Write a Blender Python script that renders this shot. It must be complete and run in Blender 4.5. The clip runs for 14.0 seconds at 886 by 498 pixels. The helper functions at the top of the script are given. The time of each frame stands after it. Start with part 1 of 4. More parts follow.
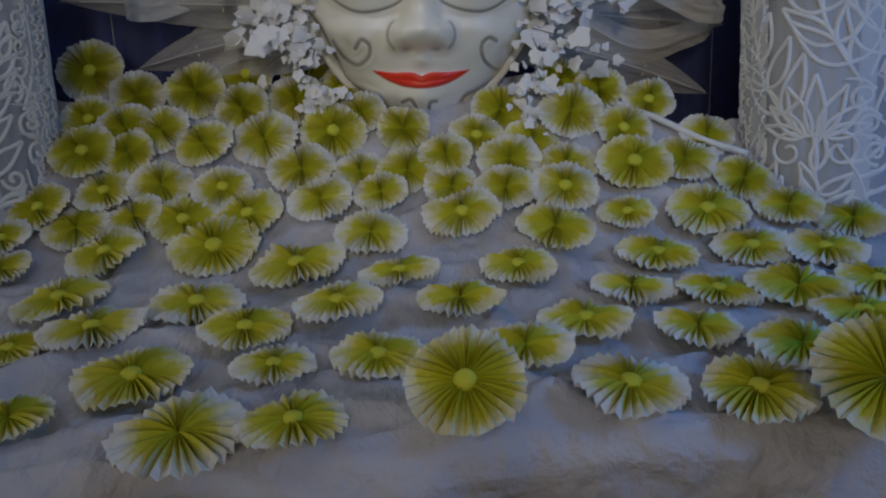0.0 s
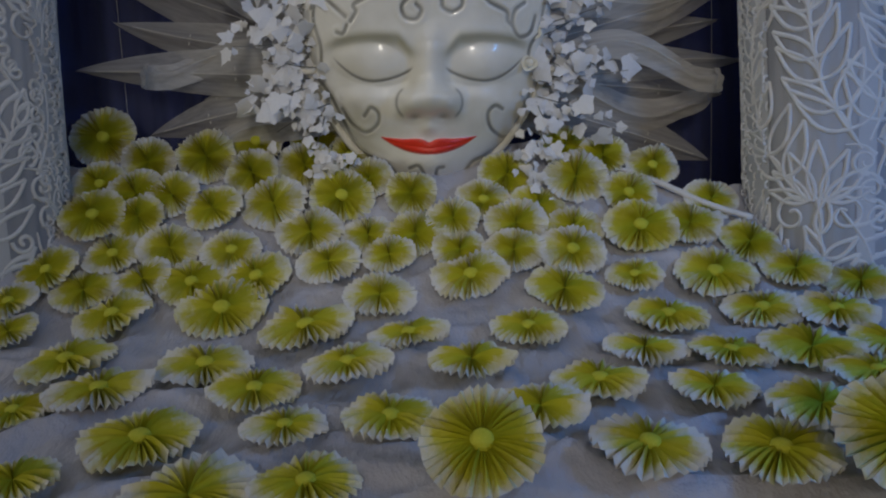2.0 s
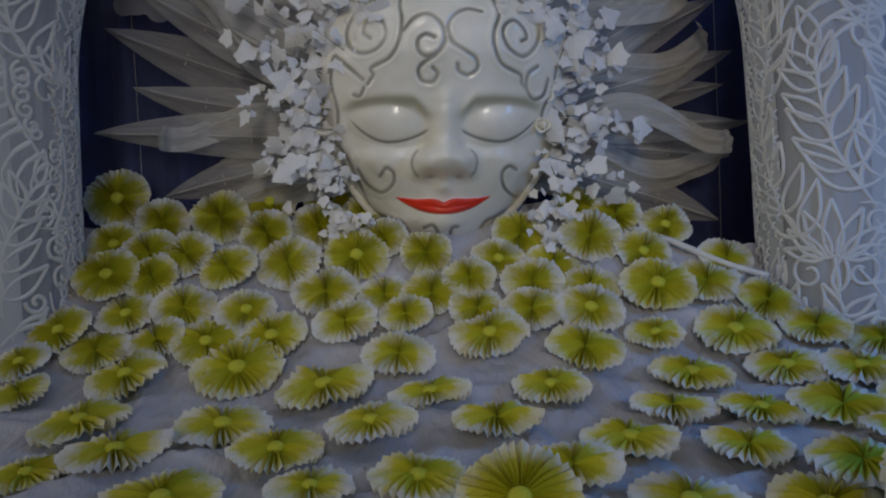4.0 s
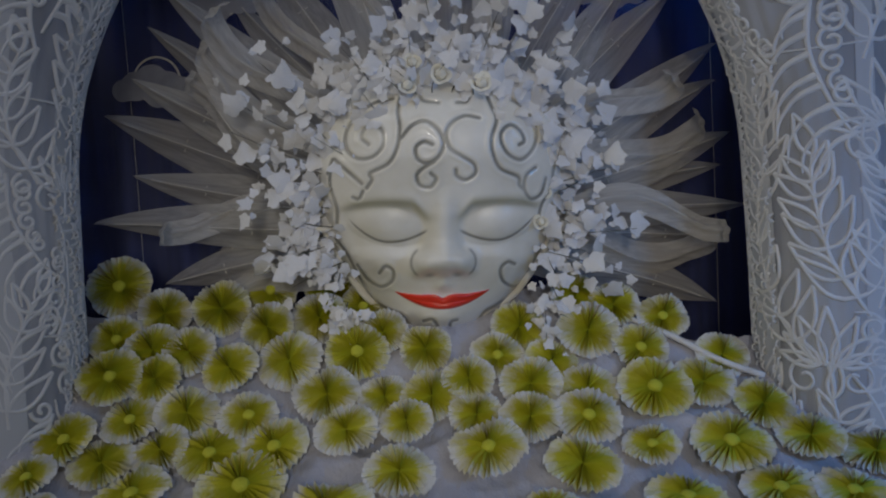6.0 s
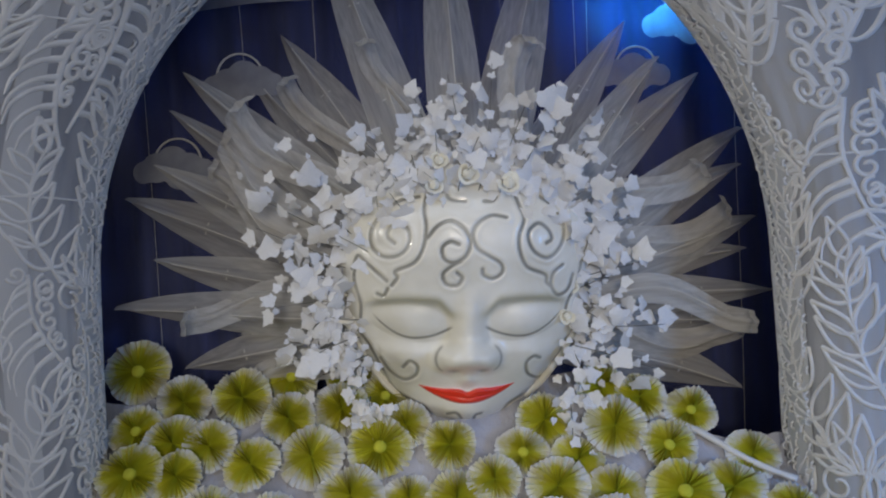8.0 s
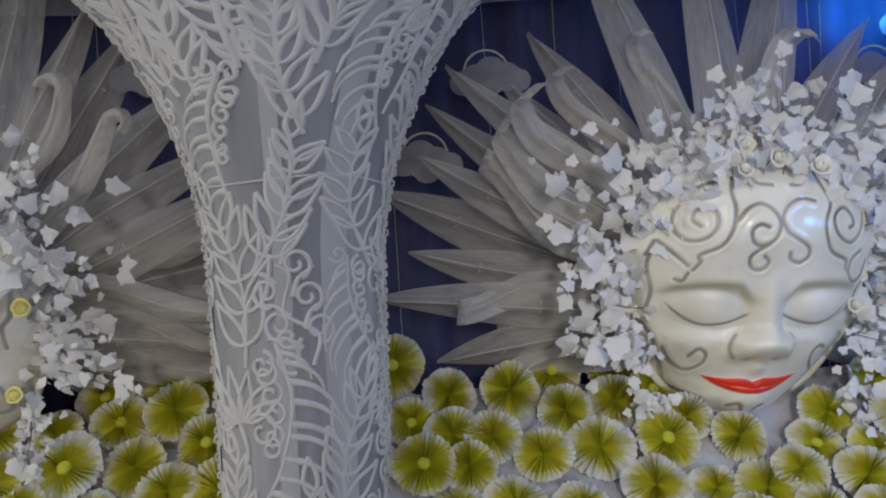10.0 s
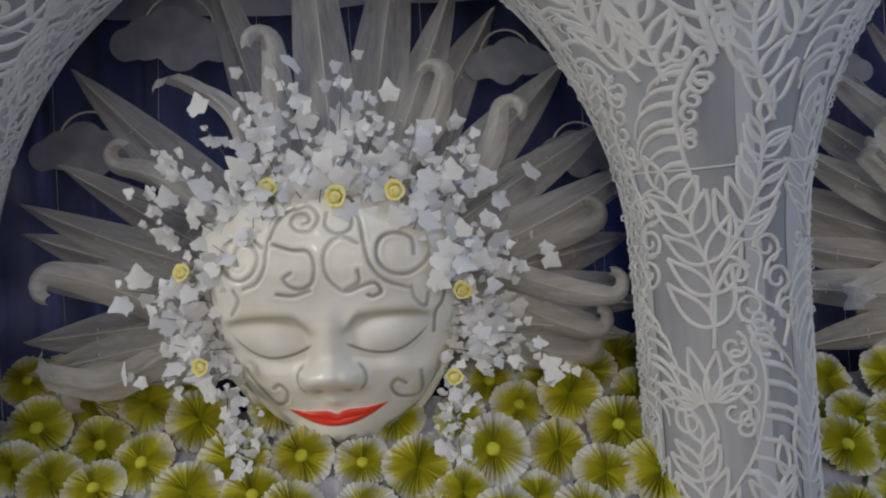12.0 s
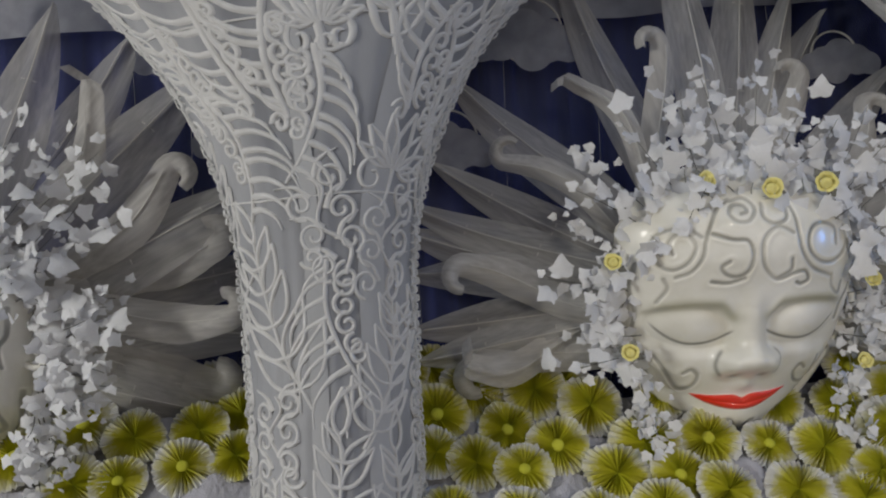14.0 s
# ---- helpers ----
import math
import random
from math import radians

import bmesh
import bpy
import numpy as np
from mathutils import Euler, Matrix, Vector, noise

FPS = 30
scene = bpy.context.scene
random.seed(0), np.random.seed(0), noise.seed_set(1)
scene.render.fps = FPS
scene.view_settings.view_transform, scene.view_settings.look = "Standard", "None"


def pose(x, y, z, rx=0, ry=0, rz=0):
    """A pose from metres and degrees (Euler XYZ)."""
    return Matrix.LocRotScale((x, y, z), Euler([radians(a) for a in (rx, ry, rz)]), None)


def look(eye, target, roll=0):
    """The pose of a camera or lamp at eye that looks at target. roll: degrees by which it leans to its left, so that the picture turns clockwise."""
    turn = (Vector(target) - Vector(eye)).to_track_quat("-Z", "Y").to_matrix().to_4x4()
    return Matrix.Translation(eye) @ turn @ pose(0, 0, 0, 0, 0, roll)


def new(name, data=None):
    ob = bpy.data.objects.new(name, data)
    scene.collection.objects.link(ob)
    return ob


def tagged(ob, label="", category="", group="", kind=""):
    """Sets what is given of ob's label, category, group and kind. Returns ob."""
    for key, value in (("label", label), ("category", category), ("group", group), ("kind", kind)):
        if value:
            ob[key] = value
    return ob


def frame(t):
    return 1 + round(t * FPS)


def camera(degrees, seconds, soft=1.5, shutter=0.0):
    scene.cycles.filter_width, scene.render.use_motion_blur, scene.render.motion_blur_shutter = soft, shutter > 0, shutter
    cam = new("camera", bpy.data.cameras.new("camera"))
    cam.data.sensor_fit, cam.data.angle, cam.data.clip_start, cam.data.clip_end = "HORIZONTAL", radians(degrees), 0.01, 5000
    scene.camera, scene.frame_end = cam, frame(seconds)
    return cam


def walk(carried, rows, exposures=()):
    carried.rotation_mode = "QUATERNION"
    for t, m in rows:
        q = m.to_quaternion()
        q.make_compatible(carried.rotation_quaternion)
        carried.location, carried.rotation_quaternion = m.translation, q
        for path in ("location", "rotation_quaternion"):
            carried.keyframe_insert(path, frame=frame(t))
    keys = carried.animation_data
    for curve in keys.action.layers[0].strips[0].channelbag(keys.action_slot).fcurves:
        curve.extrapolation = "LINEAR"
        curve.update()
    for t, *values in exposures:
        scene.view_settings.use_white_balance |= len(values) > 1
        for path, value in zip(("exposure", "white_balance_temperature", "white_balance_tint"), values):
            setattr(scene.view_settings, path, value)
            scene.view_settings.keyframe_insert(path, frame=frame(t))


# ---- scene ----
cam = camera(62.0, 14.0, soft=2.1)
PATH = [
    (0, (0.341, 0.057, 1.248), (0.369, 2.018, 0.854), -3.1),
    (0.5, (0.337, 0.051, 1.244), (0.372, 2.02, 0.896), -3.0),
    (1, (0.336, 0.043, 1.242), (0.37, 2.019, 0.937), -3.1),
    (1.5, (0.328, 0.044, 1.238), (0.368, 2.027, 0.978), -3.0),
    (2, (0.322, 0.054, 1.236), (0.366, 2.043, 1.03), -3.0),
    (2.5, (0.318, 0.072, 1.239), (0.36, 2.065, 1.083), -3.1),
    (5, (0.267, 0.048, 1.214), (0.346, 2.047, 1.223), -3.1),
    (5.5, (0.287, 0.046, 1.324), (0.352, 2.045, 1.3), -3.4),
    (6, (0.298, 0.05, 1.445), (0.36, 2.048, 1.381), -3.5),
    (6.5, (0.302, 0.059, 1.567), (0.375, 2.055, 1.465), -3.6),
    (7, (0.324, 0.068, 1.643), (0.386, 2.065, 1.546), -3.6),
    (9.5, (-0.1, 0.086, 1.534), (-0.054, 2.084, 1.616), -3.1),
    (10, (-0.31, 0.1, 1.532), (-0.241, 2.097, 1.616), -3.1),
    (10.5, (-0.514, 0.11, 1.532), (-0.44, 2.106, 1.62), -3.0),
    (11, (-0.72, 0.114, 1.535), (-0.645, 2.111, 1.622), -2.9),
    (11.5, (-0.941, 0.115, 1.535), (-0.843, 2.111, 1.625), -2.9),
    (12, (-1.146, 0.115, 1.549), (-1.041, 2.111, 1.625), -2.9),
    (12.5, (-1.35, 0.112, 1.545), (-1.236, 2.107, 1.634), -3.0),
    (13, (-1.543, 0.111, 1.557), (-1.44, 2.107, 1.635), -3.0),
    (13.5, (-1.763, 0.109, 1.567), (-1.637, 2.104, 1.638), -3.0),
    (14, (-1.967, 0.101, 1.559), (-1.835, 2.095, 1.651), -3.2),
]
walk(cam, [(t, look(eye, target, roll)) for t, eye, target, roll in PATH], [(0, -0.80), (6.4, -0.88), (7.2, -0.52), (9.3, -0.1), (14, -0.16)])

# ---- world and lights ----
world = bpy.data.worlds.new("room_dusk")
world.use_nodes = True
world.node_tree.nodes["Background"].inputs[0].default_value = (0.35, 0.42, 0.6, 1)
world.node_tree.nodes["Background"].inputs[1].default_value = 0.02
scene.world = world
scene.view_settings.exposure = 0.0


def area_lamp(name, eye, target, size, size_y, watts, colour):
    data = bpy.data.lights.new(name, "AREA")
    data.shape, data.size, data.size_y, data.energy, data.color = "RECTANGLE", size, size_y, watts, colour
    lamp = new(name, data)
    lamp.matrix_world = look(eye, target)
    return lamp


# unseen bluish fill, added overhead to cool the top of the bed
area_lamp("overhead_fill", (-0.3, 0.45, 2.74), (-0.3, 1.3, 1.0), 3.6, 0.25, 8.5, (0.70, 0.80, 1.0))
area_lamp("room_light", (-4.6, -0.3, 2.1), (-1.2, 1.6, 1.4), 0.6, 0.5, 44, (0.99, 0.97, 0.91))
area_lamp("front_light", (0.5, -2.6, 1.35), (-0.1, 1.6, 1.2), 2.4, 0.9, 20, (1.0, 0.85, 0.64))
area_lamp("blue_stage_light", (1.50, 0.35, 1.50), (0.80, 0.90, 0.93), 0.2, 0.2, 7.5, (0.10, 0.38, 1.0))
area_lamp("blue_back_light", (0.78, 1.715, 2.12), (0.85, 1.88, 2.2), 0.16, 0.05, 1.1, (0.04, 0.36, 1.0))


def mask_fill_spot(x, watts):
    """An added, unseen warm-white spot in mid-air, aimed at a mask to brighten it."""
    data = bpy.data.lights.new("mask_fill_spot", "SPOT")
    data.energy, data.color, data.spot_size, data.spot_blend, data.shadow_soft_size = watts, (1.0, 0.93, 0.82), radians(27), 1.0, 0.24
    new("mask_fill_spot", data).matrix_world = look((x - 0.15, -2.3, 2.1), (x, 1.6, 1.36))


mask_fill_spot(0.36, 178)
mask_fill_spot(-1.27, 115)


# ---- materials ----
def nodes_of(name, rough=0.7):
    m = bpy.data.materials.new(name)
    m.use_nodes = True
    t = m.node_tree
    b = t.nodes["Principled BSDF"]
    b.inputs["Roughness"].default_value = rough
    return m, t, b


def add(t, kind, **values):
    n = t.nodes.new(kind)
    for key, value in values.items():
        n.inputs[key].default_value = value
    return n


def coords(t, stretch=(1, 1, 1)):
    c = t.nodes.new("ShaderNodeTexCoord")
    m = add(t, "ShaderNodeMapping", Scale=stretch)
    t.links.new(c.outputs["Object"], m.inputs["Vector"])
    return m.outputs["Vector"]


def mottled(t, vector, scale, low, high, detail=4.0):
    """A colour that wanders between two colours in blotches of 1/scale metres."""
    n = add(t, "ShaderNodeTexNoise", Scale=scale, Detail=detail)
    t.links.new(vector, n.inputs["Vector"])
    r = t.nodes.new("ShaderNodeValToRGB")
    r.color_ramp.elements[0].position, r.color_ramp.elements[1].position = 0.3, 0.7
    r.color_ramp.elements[0].color, r.color_ramp.elements[1].color = (*low, 1), (*high, 1)
    t.links.new(n.outputs["Fac"], r.inputs["Fac"])
    return r.outputs["Color"]


def relief(t, b, vector, scale, strength, distance=0.002, detail=3.0):
    n = add(t, "ShaderNodeTexNoise", Scale=scale, Detail=detail)
    t.links.new(vector, n.inputs["Vector"])
    k = add(t, "ShaderNodeBump", Strength=strength, Distance=distance)
    t.links.new(n.outputs["Fac"], k.inputs["Height"])
    t.links.new(k.outputs["Normal"], b.inputs["Normal"])
    return k


def plain(name, low, high, rough, scale=12, grain=200, bump=0.2, stretch=(1, 1, 1)):
    m, t, b = nodes_of(name, rough)
    v = coords(t, stretch)
    t.links.new(mottled(t, v, scale, low, high), b.inputs["Base Color"])
    relief(t, b, v, grain, bump)
    return m


def sheer(name, low, high, cover, stretch, rough=0.6):
    """Thin see-through cloth: partly open weave, partly cloth that also lets light through."""
    m, t, b = nodes_of(name, rough)
    v = coords(t, stretch)
    colour = mottled(t, v, 14, low, high)
    t.links.new(colour, b.inputs["Base Color"])
    through_cloth = t.nodes.new("ShaderNodeBsdfTranslucent")
    t.links.new(colour, through_cloth.inputs["Color"])
    both = add(t, "ShaderNodeMixShader", Fac=0.35)
    t.links.new(b.outputs["BSDF"], both.inputs[1])
    t.links.new(through_cloth.outputs["BSDF"], both.inputs[2])
    holes = t.nodes.new("ShaderNodeBsdfTransparent")
    n = add(t, "ShaderNodeTexNoise", Scale=22, Detail=3)
    t.links.new(v, n.inputs["Vector"])
    r = add(t, "ShaderNodeMapRange")
    r.inputs["From Min"].default_value, r.inputs["From Max"].default_value = 0.3, 0.7
    r.inputs["To Min"].default_value, r.inputs["To Max"].default_value = cover - 0.09, cover + 0.09
    t.links.new(n.outputs["Fac"], r.inputs["Value"])
    out = t.nodes.new("ShaderNodeMixShader")
    t.links.new(r.outputs["Result"], out.inputs["Fac"])
    t.links.new(holes.outputs["BSDF"], out.inputs[1])
    t.links.new(both.outputs["Shader"], out.inputs[2])
    t.links.new(out.outputs["Shader"], t.nodes["Material Output"].inputs["Surface"])
    return m


def rosette_paper():
    m, t, b = nodes_of("sprayed_paper", 0.75)
    c = t.nodes.new("ShaderNodeTexCoord")
    flat = t.nodes.new("ShaderNodeVectorMath")
    flat.operation = "MULTIPLY"
    flat.inputs[1].default_value = (1, 1, 0)
    t.links.new(c.outputs["Object"], flat.inputs[0])
    far = t.nodes.new("ShaderNodeVectorMath")
    far.operation = "LENGTH"
    t.links.new(flat.outputs["Vector"], far.inputs[0])
    info = t.nodes.new("ShaderNodeObjectInfo")
    shift = t.nodes.new("ShaderNodeVectorMath")
    shift.operation = "ADD"
    t.links.new(c.outputs["Object"], shift.inputs[0])
    t.links.new(info.outputs["Location"], shift.inputs[1])
    blot = add(t, "ShaderNodeTexNoise", Scale=2.4, Detail=5, Roughness=0.62)
    t.links.new(shift.outputs["Vector"], blot.inputs["Vector"])
    reach = t.nodes.new("ShaderNodeMath")
    reach.operation = "MULTIPLY"
    reach.inputs[1].default_value = 0.6
    t.links.new(far.outputs["Value"], reach.inputs[0])
    blotch = t.nodes.new("ShaderNodeMath")
    blotch.operation = "MULTIPLY_ADD"
    blotch.inputs[1].default_value = 0.62
    t.links.new(blot.outputs["Fac"], blotch.inputs[0])
    t.links.new(reach.outputs["Value"], blotch.inputs[2])
    vary = t.nodes.new("ShaderNodeMath")
    vary.operation = "MULTIPLY_ADD"
    vary.inputs[1].default_value = 0.12
    t.links.new(info.outputs["Random"], vary.inputs[0])
    t.links.new(blotch.outputs["Value"], vary.inputs[2])
    r = t.nodes.new("ShaderNodeValToRGB")
    e = r.color_ramp.elements
    e[0].position, e[0].color = 0.32, (0.40, 0.42, 0.010, 1)
    e[1].position, e[1].color = 0.96, (0.70, 0.70, 0.68, 1)
    for place, colour in ((0.56, (0.50, 0.485, 0.012, 1)), (0.72, (0.55, 0.52, 0.05, 1)), (0.83, (0.64, 0.62, 0.36, 1))):
        k = e.new(place)
        k.color = colour
    t.links.new(vary.outputs["Value"], r.inputs["Fac"])
    t.links.new(r.outputs["Color"], b.inputs["Base Color"])
    relief(t, b, c.outputs["Object"], 30, 0.12, 0.01)
    return m


def mask_paint():
    m, t, b = nodes_of("mask_paint", 0.40)
    b.inputs["Coat Weight"].default_value, b.inputs["Coat Roughness"].default_value = 0.42, 0.14
    v = coords(t)
    base = mottled(t, v, 11, (0.76, 0.74, 0.66), (0.92, 0.91, 0.86), 7.0)
    for name, colour in (("brow_shade", (0.40, 0.39, 0.28, 1)), ("grey", (0.13, 0.13, 0.11, 1)), ("red", (0.80, 0.035, 0.012, 1))):
        a = t.nodes.new("ShaderNodeAttribute")
        a.attribute_name = name
        x = t.nodes.new("ShaderNodeMix")
        x.data_type = "RGBA"
        x.inputs[7].default_value = colour
        t.links.new(a.outputs["Fac"], x.inputs[0])
        t.links.new(base, x.inputs[6])
        base = x.outputs[2]
    t.links.new(base, b.inputs["Base Color"])
    relief(t, b, v, 24, 0.22, 0.005, 6.0)
    return m


def creased(m):
    """Adds broad soft creases to a cloth's relief."""
    t = m.node_tree
    b = t.nodes["Principled BSDF"]
    fine = b.inputs["Normal"].links[0].from_node
    k = relief(t, b, coords(t, (1, 0.4, 1)), 17, 0.9, 0.03, 5.0)
    t.links.new(k.outputs["Normal"], fine.inputs["Normal"])
    t.links.new(fine.outputs["Normal"], b.inputs["Normal"])
    return m


def lit_through(m, share_of_light):
    """Makes a thin material glow faintly when lit from behind."""
    t = m.node_tree
    b = t.nodes["Principled BSDF"]
    thin = t.nodes.new("ShaderNodeBsdfTranslucent")
    t.links.new(b.inputs["Base Color"].links[0].from_socket, thin.inputs["Color"])
    mix = add(t, "ShaderNodeMixShader", Fac=share_of_light)
    t.links.new(b.outputs["BSDF"], mix.inputs[1])
    t.links.new(thin.outputs["BSDF"], mix.inputs[2])
    t.links.new(mix.outputs["Shader"], t.nodes["Material Output"].inputs["Surface"])


CLOTH = plain("white_cotton_cloth", (0.42, 0.42, 0.48), (0.53, 0.53, 0.59), 0.85, 5, 420, 0.25)
creased(CLOTH)
PAPER = rosette_paper()
lit_through(PAPER, 0.1)
BUTTON = plain("yellow_green_paper", (0.46, 0.47, 0.02), (0.56, 0.55, 0.05), 0.8, 30, 200, 0.2)
MASK = mask_paint()
ORGANZA = sheer("grey_white_organza", (0.66, 0.65, 0.63), (0.76, 0.75, 0.73), 0.60, (0.22, 6, 6))
ORGANZA_BAND = sheer("ivory_organza_band", (0.68, 0.66, 0.63), (0.80, 0.78, 0.75), 0.76, (0.25, 5, 5))
CLOUD_FILM = sheer("grey_tulle", (0.42, 0.44, 0.50), (0.55, 0.56, 0.62), 0.70, (1, 1, 1))
RIB = plain("ivory_wire_tape", (0.56, 0.55, 0.52), (0.66, 0.65, 0.62), 0.7, 20)
TULLE = plain("white_column_tulle", (0.23, 0.24, 0.27), (0.49, 0.50, 0.53), 0.8, 7, 600, 0.3, (1, 1, 0.22))
TULLE_DOUBLE = plain("white_doubled_tulle", (0.46, 0.47, 0.49), (0.58, 0.59, 0.61), 0.8, 9, 600, 0.3, (1, 1, 0.2))
LACE = plain("white_lace_cord", (0.66, 0.66, 0.66), (0.78, 0.78, 0.78), 0.75, 25, 700, 0.4)
LEAF = plain("white_satin_leaf", (0.74, 0.76, 0.80), (0.88, 0.88, 0.9), 0.5, 30, 150, 0.2)
lit_through(LEAF, 0.15)
STEM = plain("dark_wire_stem", (0.05, 0.055, 0.05), (0.30, 0.30, 0.28), 0.6, 30)
ROSE_WHITE = plain("ivory_fabric_petal", (0.78, 0.77, 0.68), (0.86, 0.85, 0.78), 0.7, 60)
ROSE_YELLOW = plain("yellow_fabric_petal", (0.80, 0.72, 0.20), (0.88, 0.82, 0.38), 0.7, 60)
NAVY = plain("navy_curtain_cloth", (0.012, 0.018, 0.10), (0.032, 0.046, 0.23), 0.75, 5, 300, 0.3, (14, 1, 0.5))
NET = sheer("pale_blue_net", (0.16, 0.20, 0.42), (0.32, 0.36, 0.56), 0.25, (30, 1, 0.6))
# pale enough for the unseen walls and ceiling to bounce fill light
WALL = plain("grey_plaster", (0.44, 0.44, 0.45), (0.54, 0.54, 0.55), 0.9, 2, 90, 0.3)
FLOOR = plain("dark_floor_boards", (0.06, 0.045, 0.035), (0.11, 0.085, 0.06), 0.5, 4, 60, 0.3, (1, 8, 1))


# ---- mesh helpers ----
def mesh_object(name, verts, faces, material, parent=None, label="", smooth=False):
    me = bpy.data.meshes.new(name)
    me.from_pydata([tuple(v) for v in verts], [], faces)
    me.materials.append(material)
    if smooth:
        me.shade_smooth()
    ob = new(name, me)
    ob.parent = parent
    return tagged(ob, label)


def share(name, me, m, parent):
    ob = new(name, me)
    ob.parent = parent
    ob.matrix_basis = m
    return ob


def root(name, m, label, category, group="", kind=""):
    ob = new(name)
    ob.empty_display_size = 0.05
    ob.matrix_basis = m
    return tagged(ob, label, category, group, kind)


def sheet(nu, nv, at):
    """Vertices and quads of a grid; at(u, v) gives a place for u and v from 0 to 1."""
    verts = [at(i / (nu - 1), j / (nv - 1)) for j in range(nv) for i in range(nu)]
    faces = [(j * nu + i, j * nu + i + 1, (j + 1) * nu + i + 1, (j + 1) * nu + i) for j in range(nv - 1) for i in range(nu - 1)]
    return verts, faces


def box(name, lo, hi, material, kind="", label="", category="", parent=None):
    verts = [(x, y, z) for x in (lo[0], hi[0]) for y in (lo[1], hi[1]) for z in (lo[2], hi[2])]
    faces = [(0, 1, 3, 2), (4, 6, 7, 5), (0, 4, 5, 1), (2, 3, 7, 6), (0, 2, 6, 4), (1, 5, 7, 3)]
    ob = mesh_object(name, verts, faces, material, parent)
    return tagged(ob, label, category, "", kind)


def smooth_line(points, steps=8):
    """A Catmull-Rom line through a few points."""
    p = [np.array(q, float) for q in points]
    p = [2 * p[0] - p[1]] + p + [2 * p[-1] - p[-2]]
    line = []
    for a, b, c, d in zip(p, p[1:], p[2:], p[3:]):
        for k in range(steps):
            s = k / steps
            line.append(0.5 * (2 * b + (c - a) * s + (2 * a - 5 * b + 4 * c - d) * s**2 + (3 * b - a - 3 * c + d) * s**3))
    line.append(p[-2])
    return np.array(line)


def curl(cx, cy, r0, r1, a0, turn, steps=30):
    """A spiral round (cx, cy) from radius r0 at the angle a0 (degrees) to r1, after so many degrees."""
    s = np.linspace(0, 1, steps)
    r, a = r0 + (r1 - r0) * s, np.radians(a0 + turn * s)
    return np.stack([cx + r * np.cos(a), cy + r * np.sin(a)], 1)


def tube(line, radius, sides=6, taper=0.0):
    """Vertices and faces of a round cord along a line in space."""
    line = np.asarray(line, float)
    way = np.gradient(line, axis=0)
    way /= np.linalg.norm(way, axis=1, keepdims=True) + 1e-9
    verts, faces, n = [], [], len(line)
    for k in range(n):
        side = np.cross(way[k], (0.13, -0.93, 0.34))
        side /= np.linalg.norm(side) + 1e-9
        up, r = np.cross(side, way[k]), radius * (1 - taper * k / (n - 1))
        for s in range(sides):
            a = 2 * math.pi * s / sides
            verts.append(line[k] + r * (math.cos(a) * side + math.sin(a) * up))
    for k in range(n - 1):
        for s in range(sides):
            a, b = k * sides + s, k * sides + (s + 1) % sides
            faces.append((a, b, b + sides, a + sides))
    faces += [tuple(range(sides))[::-1], tuple(range((n - 1) * sides, n * sides))]
    return verts, faces


def joined(pieces):
    verts, faces = [], []
    for v, f in pieces:
        faces += [tuple(i + len(verts) for i in q) for q in f]
        verts += list(v)
    return verts, faces


# ---- the room ----
box("floor", (-5.2, -3.2, -0.1), (3.7, 2.2, 0.0), FLOOR, "structure", "dark wooden floor boards of the display room", "floor")
box("ceiling", (-5.2, -3.2, 2.85), (3.7, 2.2, 2.95), WALL, "structure", "unseen grey plaster ceiling that bounces fill light", "ceiling")
box("wall_back", (-5.2, 2.1, 0), (3.7, 2.2, 2.85), WALL, "structure", "grey plaster wall behind the curtain", "wall")
box("wall_front", (-5.2, -3.3, 0), (3.7, -3.2, 2.85), WALL, "structure", "unseen grey plaster wall that bounces fill light", "wall")
box("wall_left", (-5.3, -3.2, 0), (-5.2, 2.2, 2.85), WALL, "structure", "unseen grey plaster side wall that bounces fill light", "wall")
box("wall_right", (3.7, -3.2, 0), (3.8, 2.2, 2.85), WALL, "structure", "unseen grey plaster side wall that bounces fill light", "wall")


def curtain():
    def at(u, v):
        x, z = -4.6 + 7.2 * u, 0.02 + 2.78 * v
        fold = 0.022 * math.sin(x * 46 + 1.6 * math.sin(x * 3.1)) + 0.014 * noise.noise((x * 9, z * 0.8, 0))
        return (x, 1.90 + fold, z)

    v, f = sheet(700, 10, at)
    ob = mesh_object("curtain", v, f, NAVY, None, "", True)
    tagged(ob, "dark navy blue curtain hanging in narrow folds", "curtain")
    rng = random.Random(5)

    def veil(u, v):
        x, z = -4.6 + 7.2 * u, 0.02 + 2.78 * v
        return (x, 1.84 + 0.015 * math.sin(x * 31 + 2 * math.sin(x * 2.3)), z)

    v, f = sheet(500, 4, veil)
    tagged(mesh_object("net_curtain", v, f, NET, None, "", True), "very sheer pale net hanging before the navy curtain", "net curtain")
    for k in range(26):
        x = -3.2 + 4.6 * (k + rng.random()) / 26
        lean = rng.uniform(-0.05, 0.05)
        line = [(x + lean * s, 1.815 + 0.004 * math.sin(9 * s + k), 2.5 - 1.5 * s) for s in np.linspace(0, 1, 12)]
        v, f = tube(line, rng.uniform(0.0004, 0.0009), 4)
        tagged(mesh_object("hanging_thread", v, f, RIB), "fine pale thread hanging before the curtain", "thread", "threads before the curtain")


curtain()


def valance():
    def at(u, v):
        x = -4.4 + 6.8 * u
        return (x, 1.79 + 0.012 * math.sin(x * 17), 2.175 + 0.012 * math.sin(x * 5.0) + 0.3 * v)

    v, f = sheet(260, 4, at)
    tagged(mesh_object("valance", v, f, CLOUD_FILM, None, "", True), "grey translucent tulle valance along the top of the curtain", "valance")


valance()

